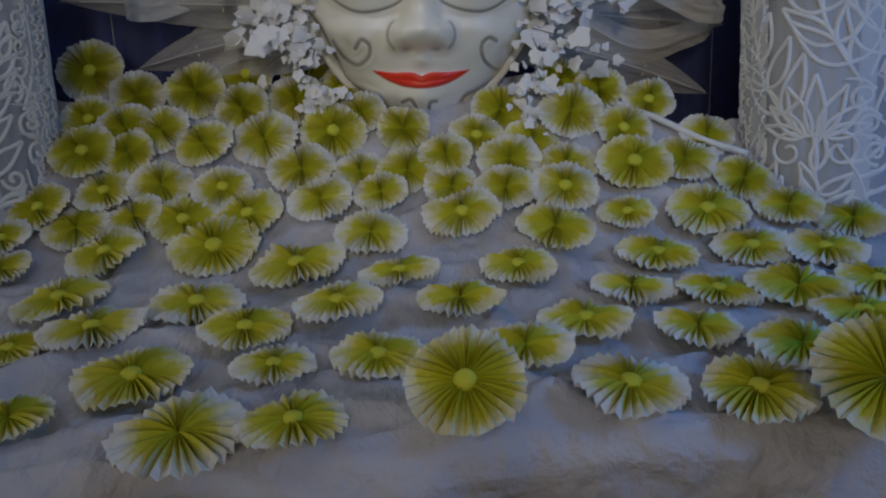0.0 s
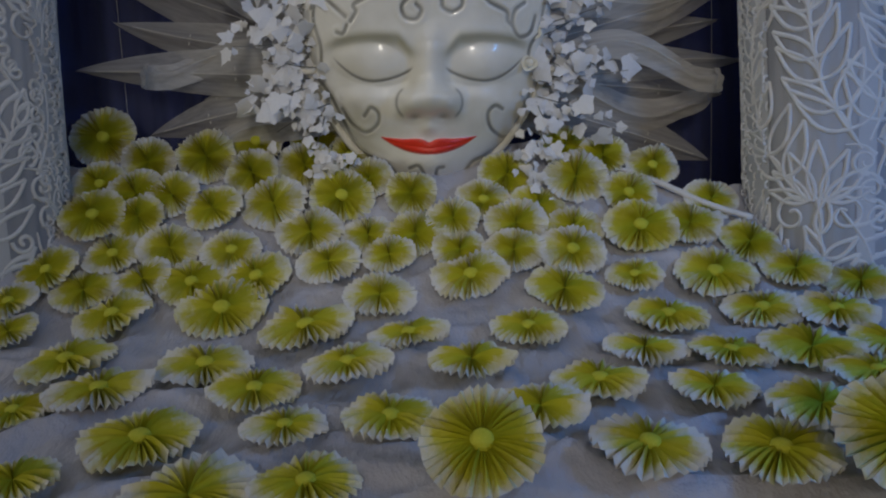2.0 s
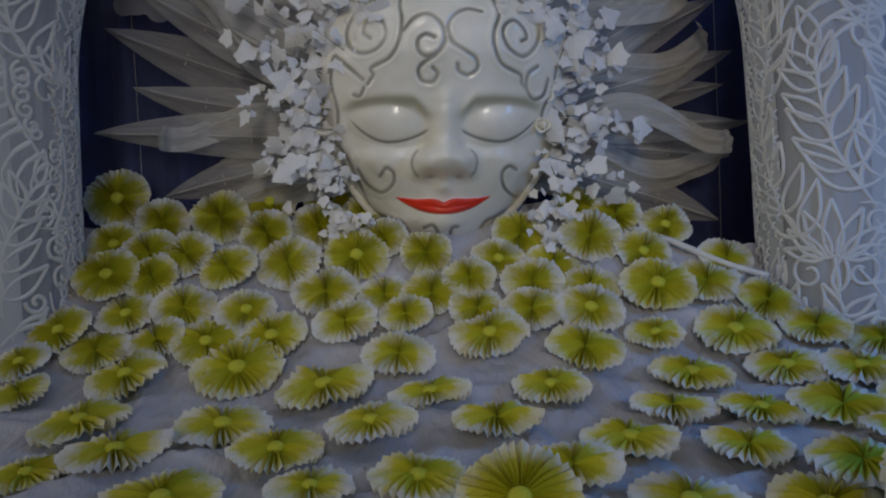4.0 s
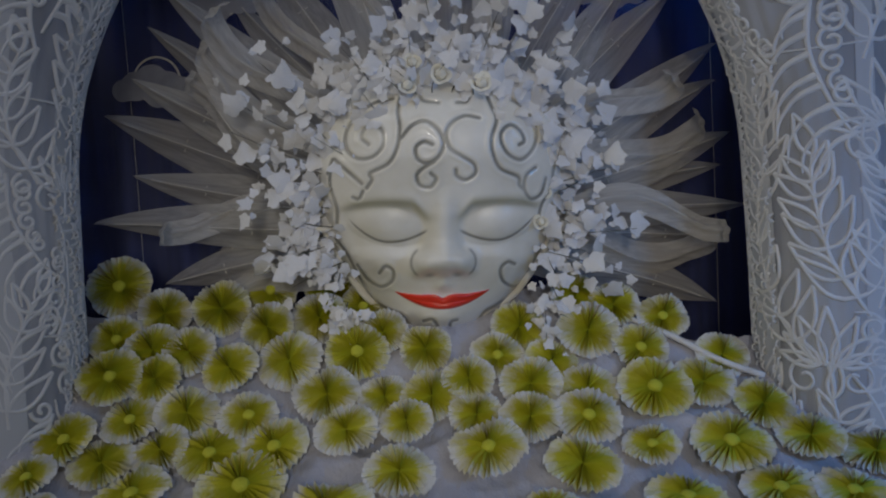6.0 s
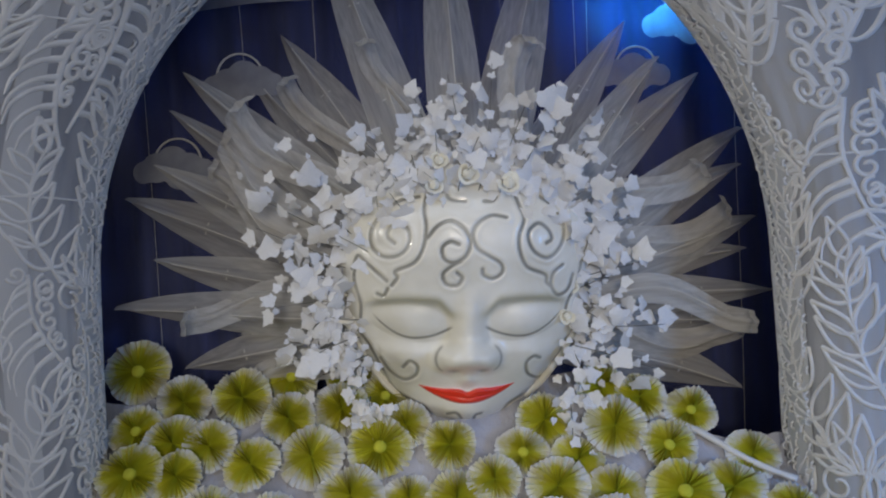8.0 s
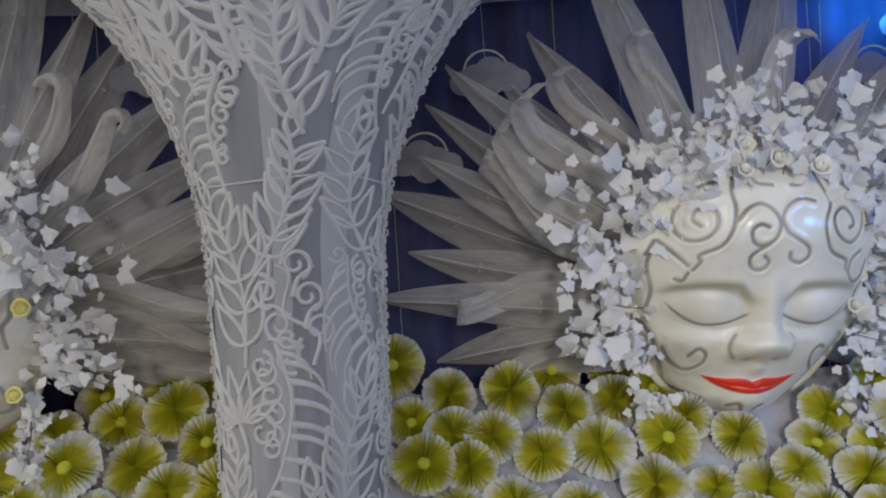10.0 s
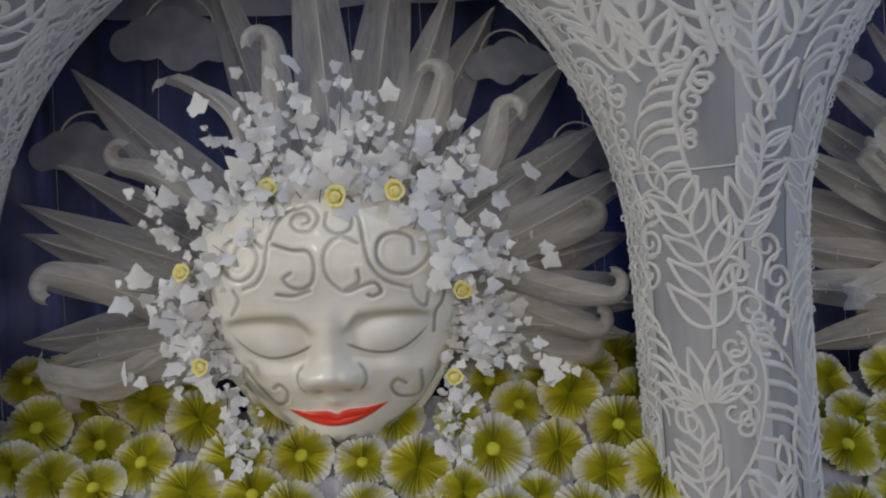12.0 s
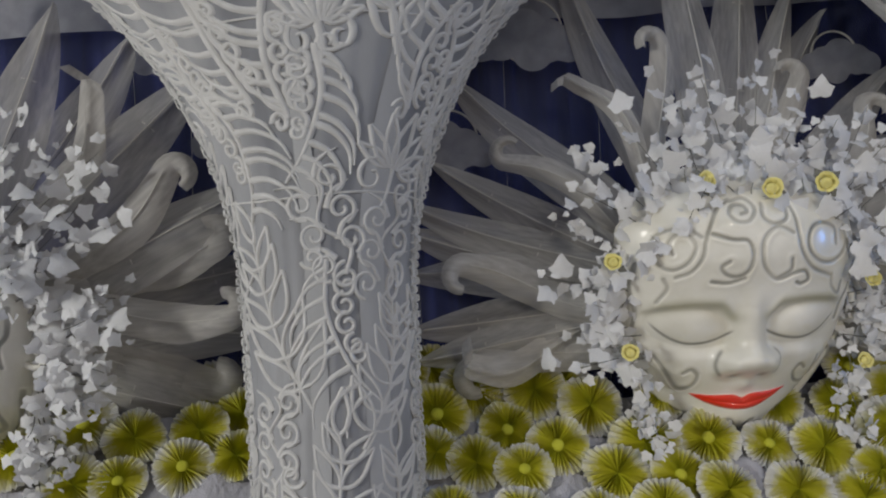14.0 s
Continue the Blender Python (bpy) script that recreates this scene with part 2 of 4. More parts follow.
# the flower bed: a table under white cloth that climbs towards the masks
BED_Y = (0.5, 0.70, 0.82, 1.0, 1.2, 1.3, 1.38, 1.45, 1.6, 1.75, 2.0)
BED_Z = (0.88, 0.905, 0.925, 0.945, 0.975, 1.008, 1.06, 1.11, 1.215, 1.32, 1.5)


def bed_z(y):
    return float(np.mean([np.interp(y + d, BED_Y, BED_Z) for d in (-0.06, -0.03, 0, 0.03, 0.06)]))


def bed_slope(y):
    return math.atan2(bed_z(y + 0.04) - bed_z(y - 0.04), 0.08)


def cloth_z(x, y):
    """The creased cloth over the bed."""
    ridge = 0.016 * (1 - abs(noise.noise((x * 3 + y * 2, y * 3 - x * 1.5, 7)))) ** 12 + 0.014 * (1 - abs(noise.noise((x * 2.2 - y * 5, y * 1.2, 9)))) ** 14 + 0.008 * (1 - abs(noise.noise((x * 7, y * 6, 3)))) ** 12
    return bed_z(y) + 0.004 * noise.noise((x * 9, y * 4, 1)) + ridge


def bed_cloth():
    edge = 0.73

    def back(x):
        k = min(1, max(0, (x - 0.62) / 0.25))
        return 1.70 - 0.17 * k * k * (3 - 2 * k)

    def at(u, v):
        x = -4.2 + 6.2 * u
        brim = edge + 0.02 * noise.noise((x * 2.2, 3, 0)) + 0.012 * math.sin(x * 3.3)
        if v < 0.3:
            s = 1 - v / 0.3
            hang = 0.030 * math.sin(x * 13 + 2 * math.sin(x * 4) + s) + 0.03 * noise.noise((x * 7 + s * 2, s * 2, 5)) + 0.012 * noise.noise((x * 18, s * 5, 5))
            return (x, brim - 0.015 - 0.05 * s + hang * min(1, s * 9) * 1.2, bed_z(brim) - 0.012 - 0.8 * s)
        y = brim + (back(x) - brim) * (v - 0.3) / 0.7
        return (x, y, cloth_z(x, y))

    v, f = sheet(520, 150, at)
    ob = mesh_object("bed_cloth", v, f, CLOTH, None, "", True)
    tagged(ob, "creased white cotton cloth draped over the stepped display table", "tablecloth")
    box("display_table", (-4.1, 0.9, 0.0), (1.9, 1.5, 0.85), FLOOR, "", "dark wooden display table hidden under the white cloth", "table")


bed_cloth()

# ---- lace columns ----
COL_Z = (0.4, 1.14, 1.4, 1.63, 1.75, 1.88, 2.0, 2.08, 2.2, 2.34, 2.45)
COL_R = (0.154, 0.154, 0.156, 0.163, 0.186, 0.236, 0.304, 0.372, 0.50, 0.66, 0.76)


def col_r(z):
    return float(np.mean([np.interp(z + d, COL_Z, COL_R) for d in (-0.05, -0.025, 0, 0.025, 0.05)]))


def col_deep(r):
    """The flare fans out sideways; it is much shallower from front to back."""
    return 0.155 + 0.28 * (r - 0.155)


def on_column(a, z, off):
    """A place on a column: a metres round from its front at the shaft, at the height z."""
    r, angle = col_r(z), a / 0.158
    return ((r + off) * math.sin(angle), -(col_deep(r) + off) * math.cos(angle), z)


def ribbon(line, width, high=0.004, taper=0.0):
    """A raised cord of lace along a line (a, z) on the column, thinner towards its end by the share taper."""
    line = np.asarray(line, float)
    way = np.gradient(line, axis=0)
    way /= np.linalg.norm(way, axis=1, keepdims=True) + 1e-9
    side = np.stack([-way[:, 1], way[:, 0]], 1)
    verts, faces = [], []
    for i, (p, s) in enumerate(zip(line, side)):
        w = width * (1 - taper * i / (len(line) - 1))
        for k, off in ((-1, 0.0005), (-0.5, high * 0.85), (0, high), (0.5, high * 0.85), (1, 0.0005)):
            q = p + s * k * w / 2
            verts.append(on_column(q[0], q[1], off))
    for k in range(len(line) - 1):
        for j in range(4):
            i = 5 * k + j
            faces.append((i, i + 1, i + 6, i + 5))
    return verts, faces


def turned(line, at, angle, size):
    c, s = math.cos(angle), math.sin(angle)
    line = np.asarray(line) * size
    return np.stack([at[0] + c * line[:, 0] - s * line[:, 1], at[1] + s * line[:, 0] + c * line[:, 1]], 1)


def petal(length, width, bend=0.0):
    s = np.linspace(0, 1, 9)
    w = width * np.sin(np.pi * s**0.8) * (1 - 0.25 * s)
    left = np.stack([-w + bend * s**2, s * length], 1)
    right = np.stack([w + bend * s**2, s * length], 1)
    return np.concatenate([left, right[::-1]])


CORD, BARB = 0.0085, 0.0135


def fern(rng):
    """A sprig: a bowed stem with pairs of open pointed leaves and one at its tip; lines with their width and taper."""
    bow = rng.choice((-1, 1)) * rng.uniform(0.1, 0.3)
    stem = smooth_line([(0, 0), (bow * 0.5, 0.35), (bow * 0.4, 0.7), (bow * 0.1, 0.92)], 6)
    lines, n = [(stem, CORD, 0.3)], rng.choice((5, 6))
    for k in range(n):
        p = stem[int(len(stem) * (0.12 + 0.78 * k / n))]
        size = 0.36 * (1 - 0.45 * k / n)
        for side in (-1, 1):
            lines.append((turned(petal(1, 0.19, -0.16 * side), p, -side * rng.uniform(0.7, 0.95), size), CORD, 0.0))
    lines.append((turned(petal(1, 0.2), stem[-1], 0.1, 0.25), CORD, 0.0))
    return lines


def feather(rng):
    """A plume: a stem with thick curved barbs on one side and a row of curls on the other."""
    side = rng.choice((-1, 1))
    stem = smooth_line([(0, 0), (0.10 * side, 0.35), (0.04 * side, 0.75), (-0.10 * side, 1.02)], 6)
    lines = [(stem, CORD * 1.2, 0.4)]
    for k in range(9):
        p = stem[1 + int(1.75 * k)]
        size = 0.40 * math.sin(0.55 + 2.1 * k / 9)
        barb = smooth_line([(0, 0), (0.42 * side, 0.10), (0.78 * side, 0.40), (0.90 * side, 0.78)], 4)
        lines.append((turned(barb, p, 0, size), BARB, 0.75))
        if k < 6:
            lines.append((turned(curl(0, 0, 0.62, 0.14, 280, side * 420), p + (-0.11 * side, 0.08), 0, 0.145 * (1 - 0.05 * k)), CORD, 0.1))
    lines.append((turned(curl(0, 0, 0.6, 0.1, 90 - 90 * side, side * 430), stem[0] + (0.07 * side, -0.03), 0, 0.13), CORD, 0.0))
    return lines


def lotus(rng):
    """A fan of open pointed petals over two curls."""
    lines = []
    for k in range(7):
        a = (k - 3) * 0.44
        lines.append((turned(petal(1, 0.17), (0.1 * math.sin(a), 0.35), -a, 0.62 - 0.06 * abs(k - 3)), CORD, 0.0))
    lines += [(curl(-0.25, 0.2, 0.2, 0.04, 60, 420), CORD, 0.2), (curl(0.25, 0.2, 0.2, 0.04, 120, -420), CORD, 0.2)]
    lines.append((smooth_line([(0, 0.35), (0.03, 0.1), (0, -0.05)], 5), CORD * 1.2, 0.3))
    return lines


def scroll(rng):
    """A chain of curls up a wavy stem, with solid leaf tips between them."""
    lines = [(smooth_line([(0, 0), (0.14, 0.25), (-0.08, 0.55), (0.08, 0.85), (0, 1)], 6), CORD, 0.3)]
    for k in range(6):
        side = 1 if k % 2 else -1
        y = 0.08 + 0.16 * k
        lines.append((curl(0.17 * side, y + 0.06, 0.15, 0.03, 270, side * 480), CORD, 0.2))
        tip = smooth_line([(0, 0), (0.10 * side, 0.14), (0.28 * side, 0.20)], 5)
        lines.append((tip + (0.05 * side, y + 0.1), BARB, 0.8))
    return lines


def lace_column(x, y, seed, label, lean):
    rng = random.Random(seed)
    col = root("lace_column", pose(x, y, 0, 0, lean, 0), label, "column", "lace columns between the masks")

    def shaft(u, v):
        z = 0.45 + 2.0 * v
        a = 2 * math.pi * u
        r = col_r(z)
        rough = 0.0015 * noise.noise((math.sin(a) * 4, math.cos(a) * 4, z * 1.5)) + 0.0009 * math.sin(a * 37 + 2 * math.sin(z * 3))
        return ((r + rough) * math.sin(a), -(col_deep(r) + rough) * math.cos(a), z)

    v, f = sheet(260, 70, shaft)
    mesh_object("tulle_cover", v, f, TULLE, col, "", True)
    for middle, wide in ((-0.225, 0.075), (-0.02 + rng.uniform(-0.02, 0.02), 0.03), (0.09, 0.05), (0.225, 0.06)):  # strips where two layers overlap

        def strip(u, v):
            z = 0.45 + 1.85 * v
            a = middle + wide * (u - 0.5) * 0.158 / col_r(z) + 0.008 * noise.noise((middle * 50, z * 2.5, 0))
            return on_column(a, z, 0.0020 + 0.0015 * noise.noise((math.sin(a / 0.158) * 4, math.cos(a / 0.158) * 4, z * 1.5)))

        v, f = sheet(9, 60, strip)
        mesh_object("tulle_strip", v, f, TULLE_DOUBLE, col, "doubled white tulle", True)
    for z in (1.72, 2.02):
        line = np.array([on_column(a, z + 0.004 * math.sin(a * 20), 0.0015) for a in np.linspace(-0.49, 0.49, 60)])
        mesh_object("seam", *tube(line, 0.002, 5), LACE, col)
    kinds = (fern, feather, fern, feather, scroll, fern, feather, lotus)
    strands = (-0.44, -0.33, -0.215, -0.10, 0.01, 0.12, 0.23, 0.335, 0.44)
    between = [(p + q) / 2 for p, q in zip(strands, strands[1:])]  # the wide flare takes more strands
    for a, low in [(a, 0.84) for a in strands] + [(a, 1.80) for a in between]:
        z, k = low + rng.uniform(0, 0.16), rng.randrange(8)
        while z < 2.3:
            spread = 0.158 / col_r(min(z + 0.1, 2.3))
            make = kinds[k % 8]
            size = rng.uniform(0.25, 0.33) if make is fern else rng.uniform(0.22, 0.29) if make is feather else rng.uniform(0.15, 0.19)
            tilt = rng.uniform(-0.35, 0.35)
            flip = -1 if make is feather and rng.random() < 0.6 else 1
            lines = [(turned(np.asarray(line) * (1, flip), (0, size if flip < 0 else 0), tilt, size), width, taper) for line, width, taper in make(rng)]
            middle = np.mean([line[:, 0].mean() for line, _, _ in lines])
            pieces = []
            for q, width, taper in lines:
                q[:, 0] = (q[:, 0] - middle) * spread + a + rng.uniform(-0.001, 0.001)
                q[:, 1] += z
                pieces.append(ribbon(q, width, 0.0040, taper))
            mesh_object("lace_motif", *joined(pieces), LACE, col)
            z += size * rng.uniform(0.84, 0.98)
            k += rng.choice((1, 1, 2, 3))
    for a in (-0.262, -0.232, -0.202, 0.202, 0.232, 0.262):  # small loops that stand out from the cover
        pieces = []
        for z in np.arange(0.95, 2.25, 0.016):
            q, far = a + rng.uniform(-0.012, 0.012), rng.uniform(0.004, 0.011)
            pieces.append(tube([on_column(q, z, 0), on_column(q, z + 0.005, far), on_column(q, z + 0.012, far * 0.9), on_column(q, z + 0.016, 0)], 0.0022, 4))
        mesh_object("lace_fringe", *joined(pieces), LACE, col)
    for a in (-0.29, 0.27):  # scalloped selvedges
        pieces = [ribbon(turned(curl(0, 0, 0.011, 0.009, 200, 330, 9), (a + rng.uniform(-0.006, 0.006), z), 0, 1), 0.004, 0.004) for z in np.arange(0.95, 2.3, 0.02)]
        mesh_object("lace_edge", *joined(pieces), LACE, col)


lace_column(1.11, 1.47, 11, "white tulle column with raised lace sprigs, flaring into the arch", 0)
lace_column(-0.54, 1.52, 23, "white tulle column with raised lace plumes, flaring into the arch", 0)
lace_column(-2.093, 1.52, 37, "white tulle column with raised lace ferns, flaring into the arch", 0)


# ---- masks ----
def mask_mesh(name, curves, mouth_tilt, groove_tint, nu=250, nv=310):
    """A closed-eyed carved mask as one shell; curves are the grooves (x, up) cut and tinted into it."""
    low, high = -0.240, 0.335
    outline_v = (-0.240, -0.230, -0.213, -0.180, -0.135, -0.07, -0.04, 0.025, 0.117, 0.21, 0.265, 0.305, 0.328, 0.335)
    outline_w = (0.004, 0.045, 0.078, 0.115, 0.152, 0.192, 0.204, 0.217, 0.224, 0.213, 0.172, 0.112, 0.05, 0.004)
    t = np.linspace(0, 1, nv)
    v = low + (high - low) * (0.5 - 0.5 * np.cos(np.pi * t)) * 0.5 + (high - low) * t * 0.5
    w = 1.10 * np.interp(v, outline_v, outline_w)
    for _ in range(6):
        w[1:-1] = (w[:-2] + 2 * w[1:-1] + w[2:]) / 4
    s = np.sin(np.linspace(-1, 1, nu) * np.pi / 2 * 0.86) / math.sin(np.pi / 2 * 0.86)
    X = w[:, None] * s[None, :]
    V = np.repeat(v[:, None], nu, 1)
    S = np.repeat(s[None, :], nv, 0)
    tall = np.clip(1 - np.abs((V - 0.06) / 0.28) ** 2.6, 0, 1) ** 0.5
    D = 0.125 * np.clip(1 - 0.985 * np.abs(S) ** 2.4, 0, 1) ** 0.55 * (0.30 + 0.70 * tall)
    D += 0.012 * np.exp(-((V - 0.17) / 0.09) ** 2 - (X / 0.15) ** 2)

    def blob(cx, cv, rx, rv, p=2.0):
        return np.exp(-(np.abs((X - cx) / rx) ** p + np.abs((V - cv) / rv) ** p))

    def step(e0, e1, q):
        k = np.clip((q - e0) / (e1 - e0), 0, 1)
        return k * k * (3 - 2 * k)

    # cheeks, chin, muzzle
    for side in (-1, 1):
        D += 0.013 * blob(0.115 * side, -0.065, 0.06, 0.05)
    D += 0.034 * blob(0, -0.190, 0.06, 0.035) + 0.014 * blob(0, -0.125, 0.085, 0.05)
    # brows over sunken sockets with round closed lids
    brow_shade, red, grey = np.zeros_like(X), np.zeros_like(X), np.zeros_like(X)
    for side in (-1, 1):
        ex = X * side
        brow = 0.040 + 0.009 * np.sin(np.clip((ex - 0.02) / 0.19, 0, 1) * np.pi) - 0.022 * step(0.062, 0.028, ex)
        under = step(0.006, -0.009, V - brow) * step(-0.062, -0.03, V) * step(0.022, 0.045, ex) * step(0.215, 0.17, ex)
        D -= 0.0085 * under
        D += 0.003 * np.exp(-((V - brow - 0.006) / 0.012) ** 2) * step(0.02, 0.05, ex) * step(0.21, 0.17, ex)
        # the shade beneath the brow edge, put into the colour as an olive band
        brow_shade = np.maximum(brow_shade, 0.75 * np.exp(-((V - brow - 0.002) / 0.012) ** 2) * step(0.0, 0.05, ex) * step(0.215, 0.16, ex))
        rise = V - 0.003 - 0.012 * (ex - 0.112) / 0.08
        q = ((ex - 0.112) / 0.080) ** 2 + (rise / np.where(rise > 0, 0.044, 0.036)) ** 2
        D += 0.017 * np.clip(1 - q, 0, 1) ** 1.15
        lid = -0.026 + 0.046 * ((ex - 0.105) / 0.08) ** 2 * np.where(ex > 0.105, 1.0, 0.55)
        line = np.exp(-((V - lid) / 0.0026) ** 2) * step(0.028, 0.04, ex) * step(0.19, 0.17, ex)
        D -= 0.003 * line
        grey = np.maximum(grey, 0.95 * line)
    # nose: a straight bridge that widens into a round tip with full wings
    up = np.clip((V + 0.085) / 0.125, 0, 1)
    ridge = step(-0.110, -0.060, V) * step(0.085, 0.02, V)
    half = 0.044 - 0.022 * up**0.6
    D += ridge * (0.050 - 0.037 * up**0.85) * np.exp(-(np.abs(X) / half) ** 2.4)
    D += 0.026 * blob(0, -0.066, 0.036, 0.029, 2.4)
    for side in (-1, 1):
        D += 0.031 * blob(0.043 * side, -0.068, 0.021, 0.024, 2.6)
        D -= 0.010 * blob(0.026 * side, -0.093, 0.011, 0.006)
        # nostril hollows darkened in the colour, standing in for their shade
        grey = np.maximum(grey, 0.6 * blob(0.028 * side, -0.094, 0.011, 0.005))
        wing = np.hypot((X * side - 0.040) / 0.024, (V + 0.068) / 0.028)
        grey = np.maximum(grey, 0.7 * np.exp(-((wing - 1) / 0.10) ** 2) * step(0.046, 0.056, X * side))
    D += 0.012 * blob(0, -0.112, 0.018, 0.014)
    # smiling lips
    V2 = V - mouth_tilt * X
    h = np.clip(np.abs(X) / 0.098, 0, 1)
    top = -0.1385 + 0.003 * np.exp(-((np.abs(X) - 0.024) / 0.02) ** 2) + 0.0095 * h**1.5 - 0.004 * np.exp(-((X / 0.009) ** 2))
    bottom = -0.1665 + 0.0365 * h**2.1
    inside = step(-0.0008, 0.0012, top - V2) * step(-0.0008, 0.0012, V2 - bottom) * (np.abs(X) < 0.098)
    red = inside
    D += 0.009 * np.clip((top - V2) * (V2 - bottom) / 0.00013, 0, 1) ** 0.6 * (np.abs(X) < 0.098)
    crease = np.exp(-((V2 - (top * 0.45 + bottom * 0.55)) / 0.0016) ** 2) * (np.abs(X) < 0.085)
    D -= 0.002 * crease
    # grooves with a raised lip; their grey is painted strokes plus coloured-in relief shade
    flat = np.stack([X.ravel(), V.ravel()], 1)
    near = np.full(len(flat), 1.0)
    for line, _ in curves:
        lo, hi = line.min(0) - 0.03, line.max(0) + 0.03
        pick = np.where(((flat > lo) & (flat < hi)).all(1))[0]
        if len(pick):
            gap = np.sqrt(((flat[pick, None] - line[None, ::1]) ** 2).sum(-1)).min(1)
            near[pick] = np.minimum(near[pick], gap)
    near = near.reshape(X.shape)
    D += 0.0012 * np.exp(-((near - 0.0085) / 0.004) ** 2) - 0.0021 * np.exp(-((near / 0.0034) ** 2))
    grey = np.maximum(grey, (groove_tint + 0.22 * np.sin(37 * X + 3 * np.sin(29 * V)) * np.cos(31 * V + 1)) * step(0.0050, 0.0022, near))
    lean = np.interp(v, (-0.21, -0.133, -0.05, 0.05, 0.13, 0.2, 0.335), (0.015, 0.030, 0.065, 0.115, 0.145, 0.155, 0.14))
    for _ in range(12):
        lean[1:-1] = (lean[:-2] + 2 * lean[1:-1] + lean[2:]) / 4
    D += lean[:, None]

    verts = np.stack([X.ravel(), -D.ravel(), V.ravel()], 1)
    faces = [(j * nu + i, j * nu + i + 1, (j + 1) * nu + i + 1, (j + 1) * nu + i) for j in range(nv - 1) for i in range(nu - 1)]
    rim = [i for i in range(nu)] + [j * nu + nu - 1 for j in range(1, nv)] + [(nv - 1) * nu + i for i in range(nu - 2, -1, -1)] + [j * nu for j in range(nv - 2, 0, -1)]
    n = len(verts)
    back = verts[rim] * (0.94, 1, 0.96) + (0, 0.04, 0)
    faces += [(rim[k], n + k, n + (k + 1) % len(rim), rim[(k + 1) % len(rim)]) for k in range(len(rim))]
    faces.append(tuple(range(n, n + len(rim)))[::-1])
    pieces = [(np.concatenate([verts, back]), faces)]
    # carved ears and raised jaw bands along the sides
    for side in (-1, 1):
        ear = curl(0.238 * side, 0.030, 0.040, 0.010, 90, -side * 500, 34)
        line = np.stack([ear[:, 0], np.full(len(ear), -0.125) - np.linspace(0, 0.01, len(ear)), ear[:, 1] * 1.25], 1)
        pieces.append(tube(line, 0.007, 7))
        jaw = smooth_line([(0.243 * side, 0.01), (0.223 * side, -0.045), (0.196 * side, -0.095), (0.166 * side, -0.140), (0.130 * side, -0.174)], 8)
        line = np.stack([jaw[:, 0], np.interp(jaw[:, 1], (-0.17, -0.05, 0.02), (-0.045, -0.085, -0.12)), jaw[:, 1]], 1)
        pieces.append(tube(line, 0.0085, 7))
    allv, allf = joined(pieces)
    me = bpy.data.meshes.new(name)
    me.from_pydata([tuple(q) for q in allv], [], allf)
    me.materials.append(MASK)
    for key, values in (("brow_shade", brow_shade), ("grey", grey), ("red", red)):
        full = np.zeros(len(allv), np.float32)
        full[:n] = values.ravel()
        me.attributes.new(key, "FLOAT", "POINT").data.foreach_set("value", full)
    me.shade_smooth()
    return me


K = 0.000617


def cut(*points):
    """A groove through points given in design units from the middle of the eyes, y down."""
    return smooth_line([((x - 437) * K, (490 - y) * K) for x, y in points], 14), 0


JAW = [
    cut((58, 490), (115, 560), (160, 655), (198, 735), (255, 768), (295, 785), (322, 818)),
    cut((775, 560), (745, 640), (700, 712), (630, 760), (584, 783), (562, 818)),
    cut((373, 803), (402, 796), (423, 830), (432, 866)),
    cut((484, 800), (463, 808), (459, 860)),
    cut((75, 310), (95, 270), (80, 340), (98, 420), (95, 470)),
    cut((800, 300), (785, 380), (760, 420), (752, 480)),
]
CHEEKS_WHITE_ROSES = [
    cut((155, 608), (187, 658), (231, 683), (269, 662), (275, 628), (251, 611), (229, 634)),
    cut((735, 690), (688, 698), (642, 672), (628, 630), (650, 606), (677, 614)),
]
BROW_SCROLLS_WHITE_ROSES = [
    cut((318, 60), (302, 130), (307, 186), (297, 247), (269, 292), (213, 318), (217, 338), (200, 362)),
    cut((287, 94), (227, 105), (172, 147), (141, 192), (142, 242), (178, 273), (224, 269), (254, 238), (255, 198), (231, 175), (200, 185), (190, 212), (211, 233)),
    cut((101, 270), (139, 306), (184, 348)),
    cut((154, 389), (174, 394), (187, 372)),
    cut((311, 217), (343, 182), (383, 169), (422, 197), (437, 237), (420, 277), (385, 294), (358, 280), (354, 248), (377, 231), (403, 239)),
    cut((407, 290), (375, 308), (355, 330), (366, 359), (397, 364), (413, 341), (398, 324)),
]
TEMPLE_SCROLLS_WHITE_ROSES = [
    cut((547, 160), (502, 154), (462, 176), (444, 210), (456, 250), (491, 274), (528, 298), (533, 326), (506, 344), (478, 333), (474, 315)),
    cut((570, 70), (586, 120), (600, 165), (585, 218), (587, 263), (611, 310), (670, 336), (677, 360), (696, 376)),
    cut((650, 93), (701, 130), (732, 191), (721, 245), (681, 283), (638, 269), (615, 233), (617, 200), (646, 179), (677, 198), (689, 226), (672, 239)),
    cut((729, 307), (698, 333), (694, 372), (718, 402), (754, 386), (769, 338)),
    cut((367, 80), (380, 103), (424, 110)),
    cut((524, 83), (509, 108), (482, 111)),
]
CHEEKS_YELLOW_ROSES = [
    cut((162, 570), (201, 629), (239, 683), (277, 677), (291, 642), (271, 619), (248, 630)),
    cut((705, 603), (703, 668), (676, 690), (630, 680), (610, 648), (628, 623), (655, 638)),
]
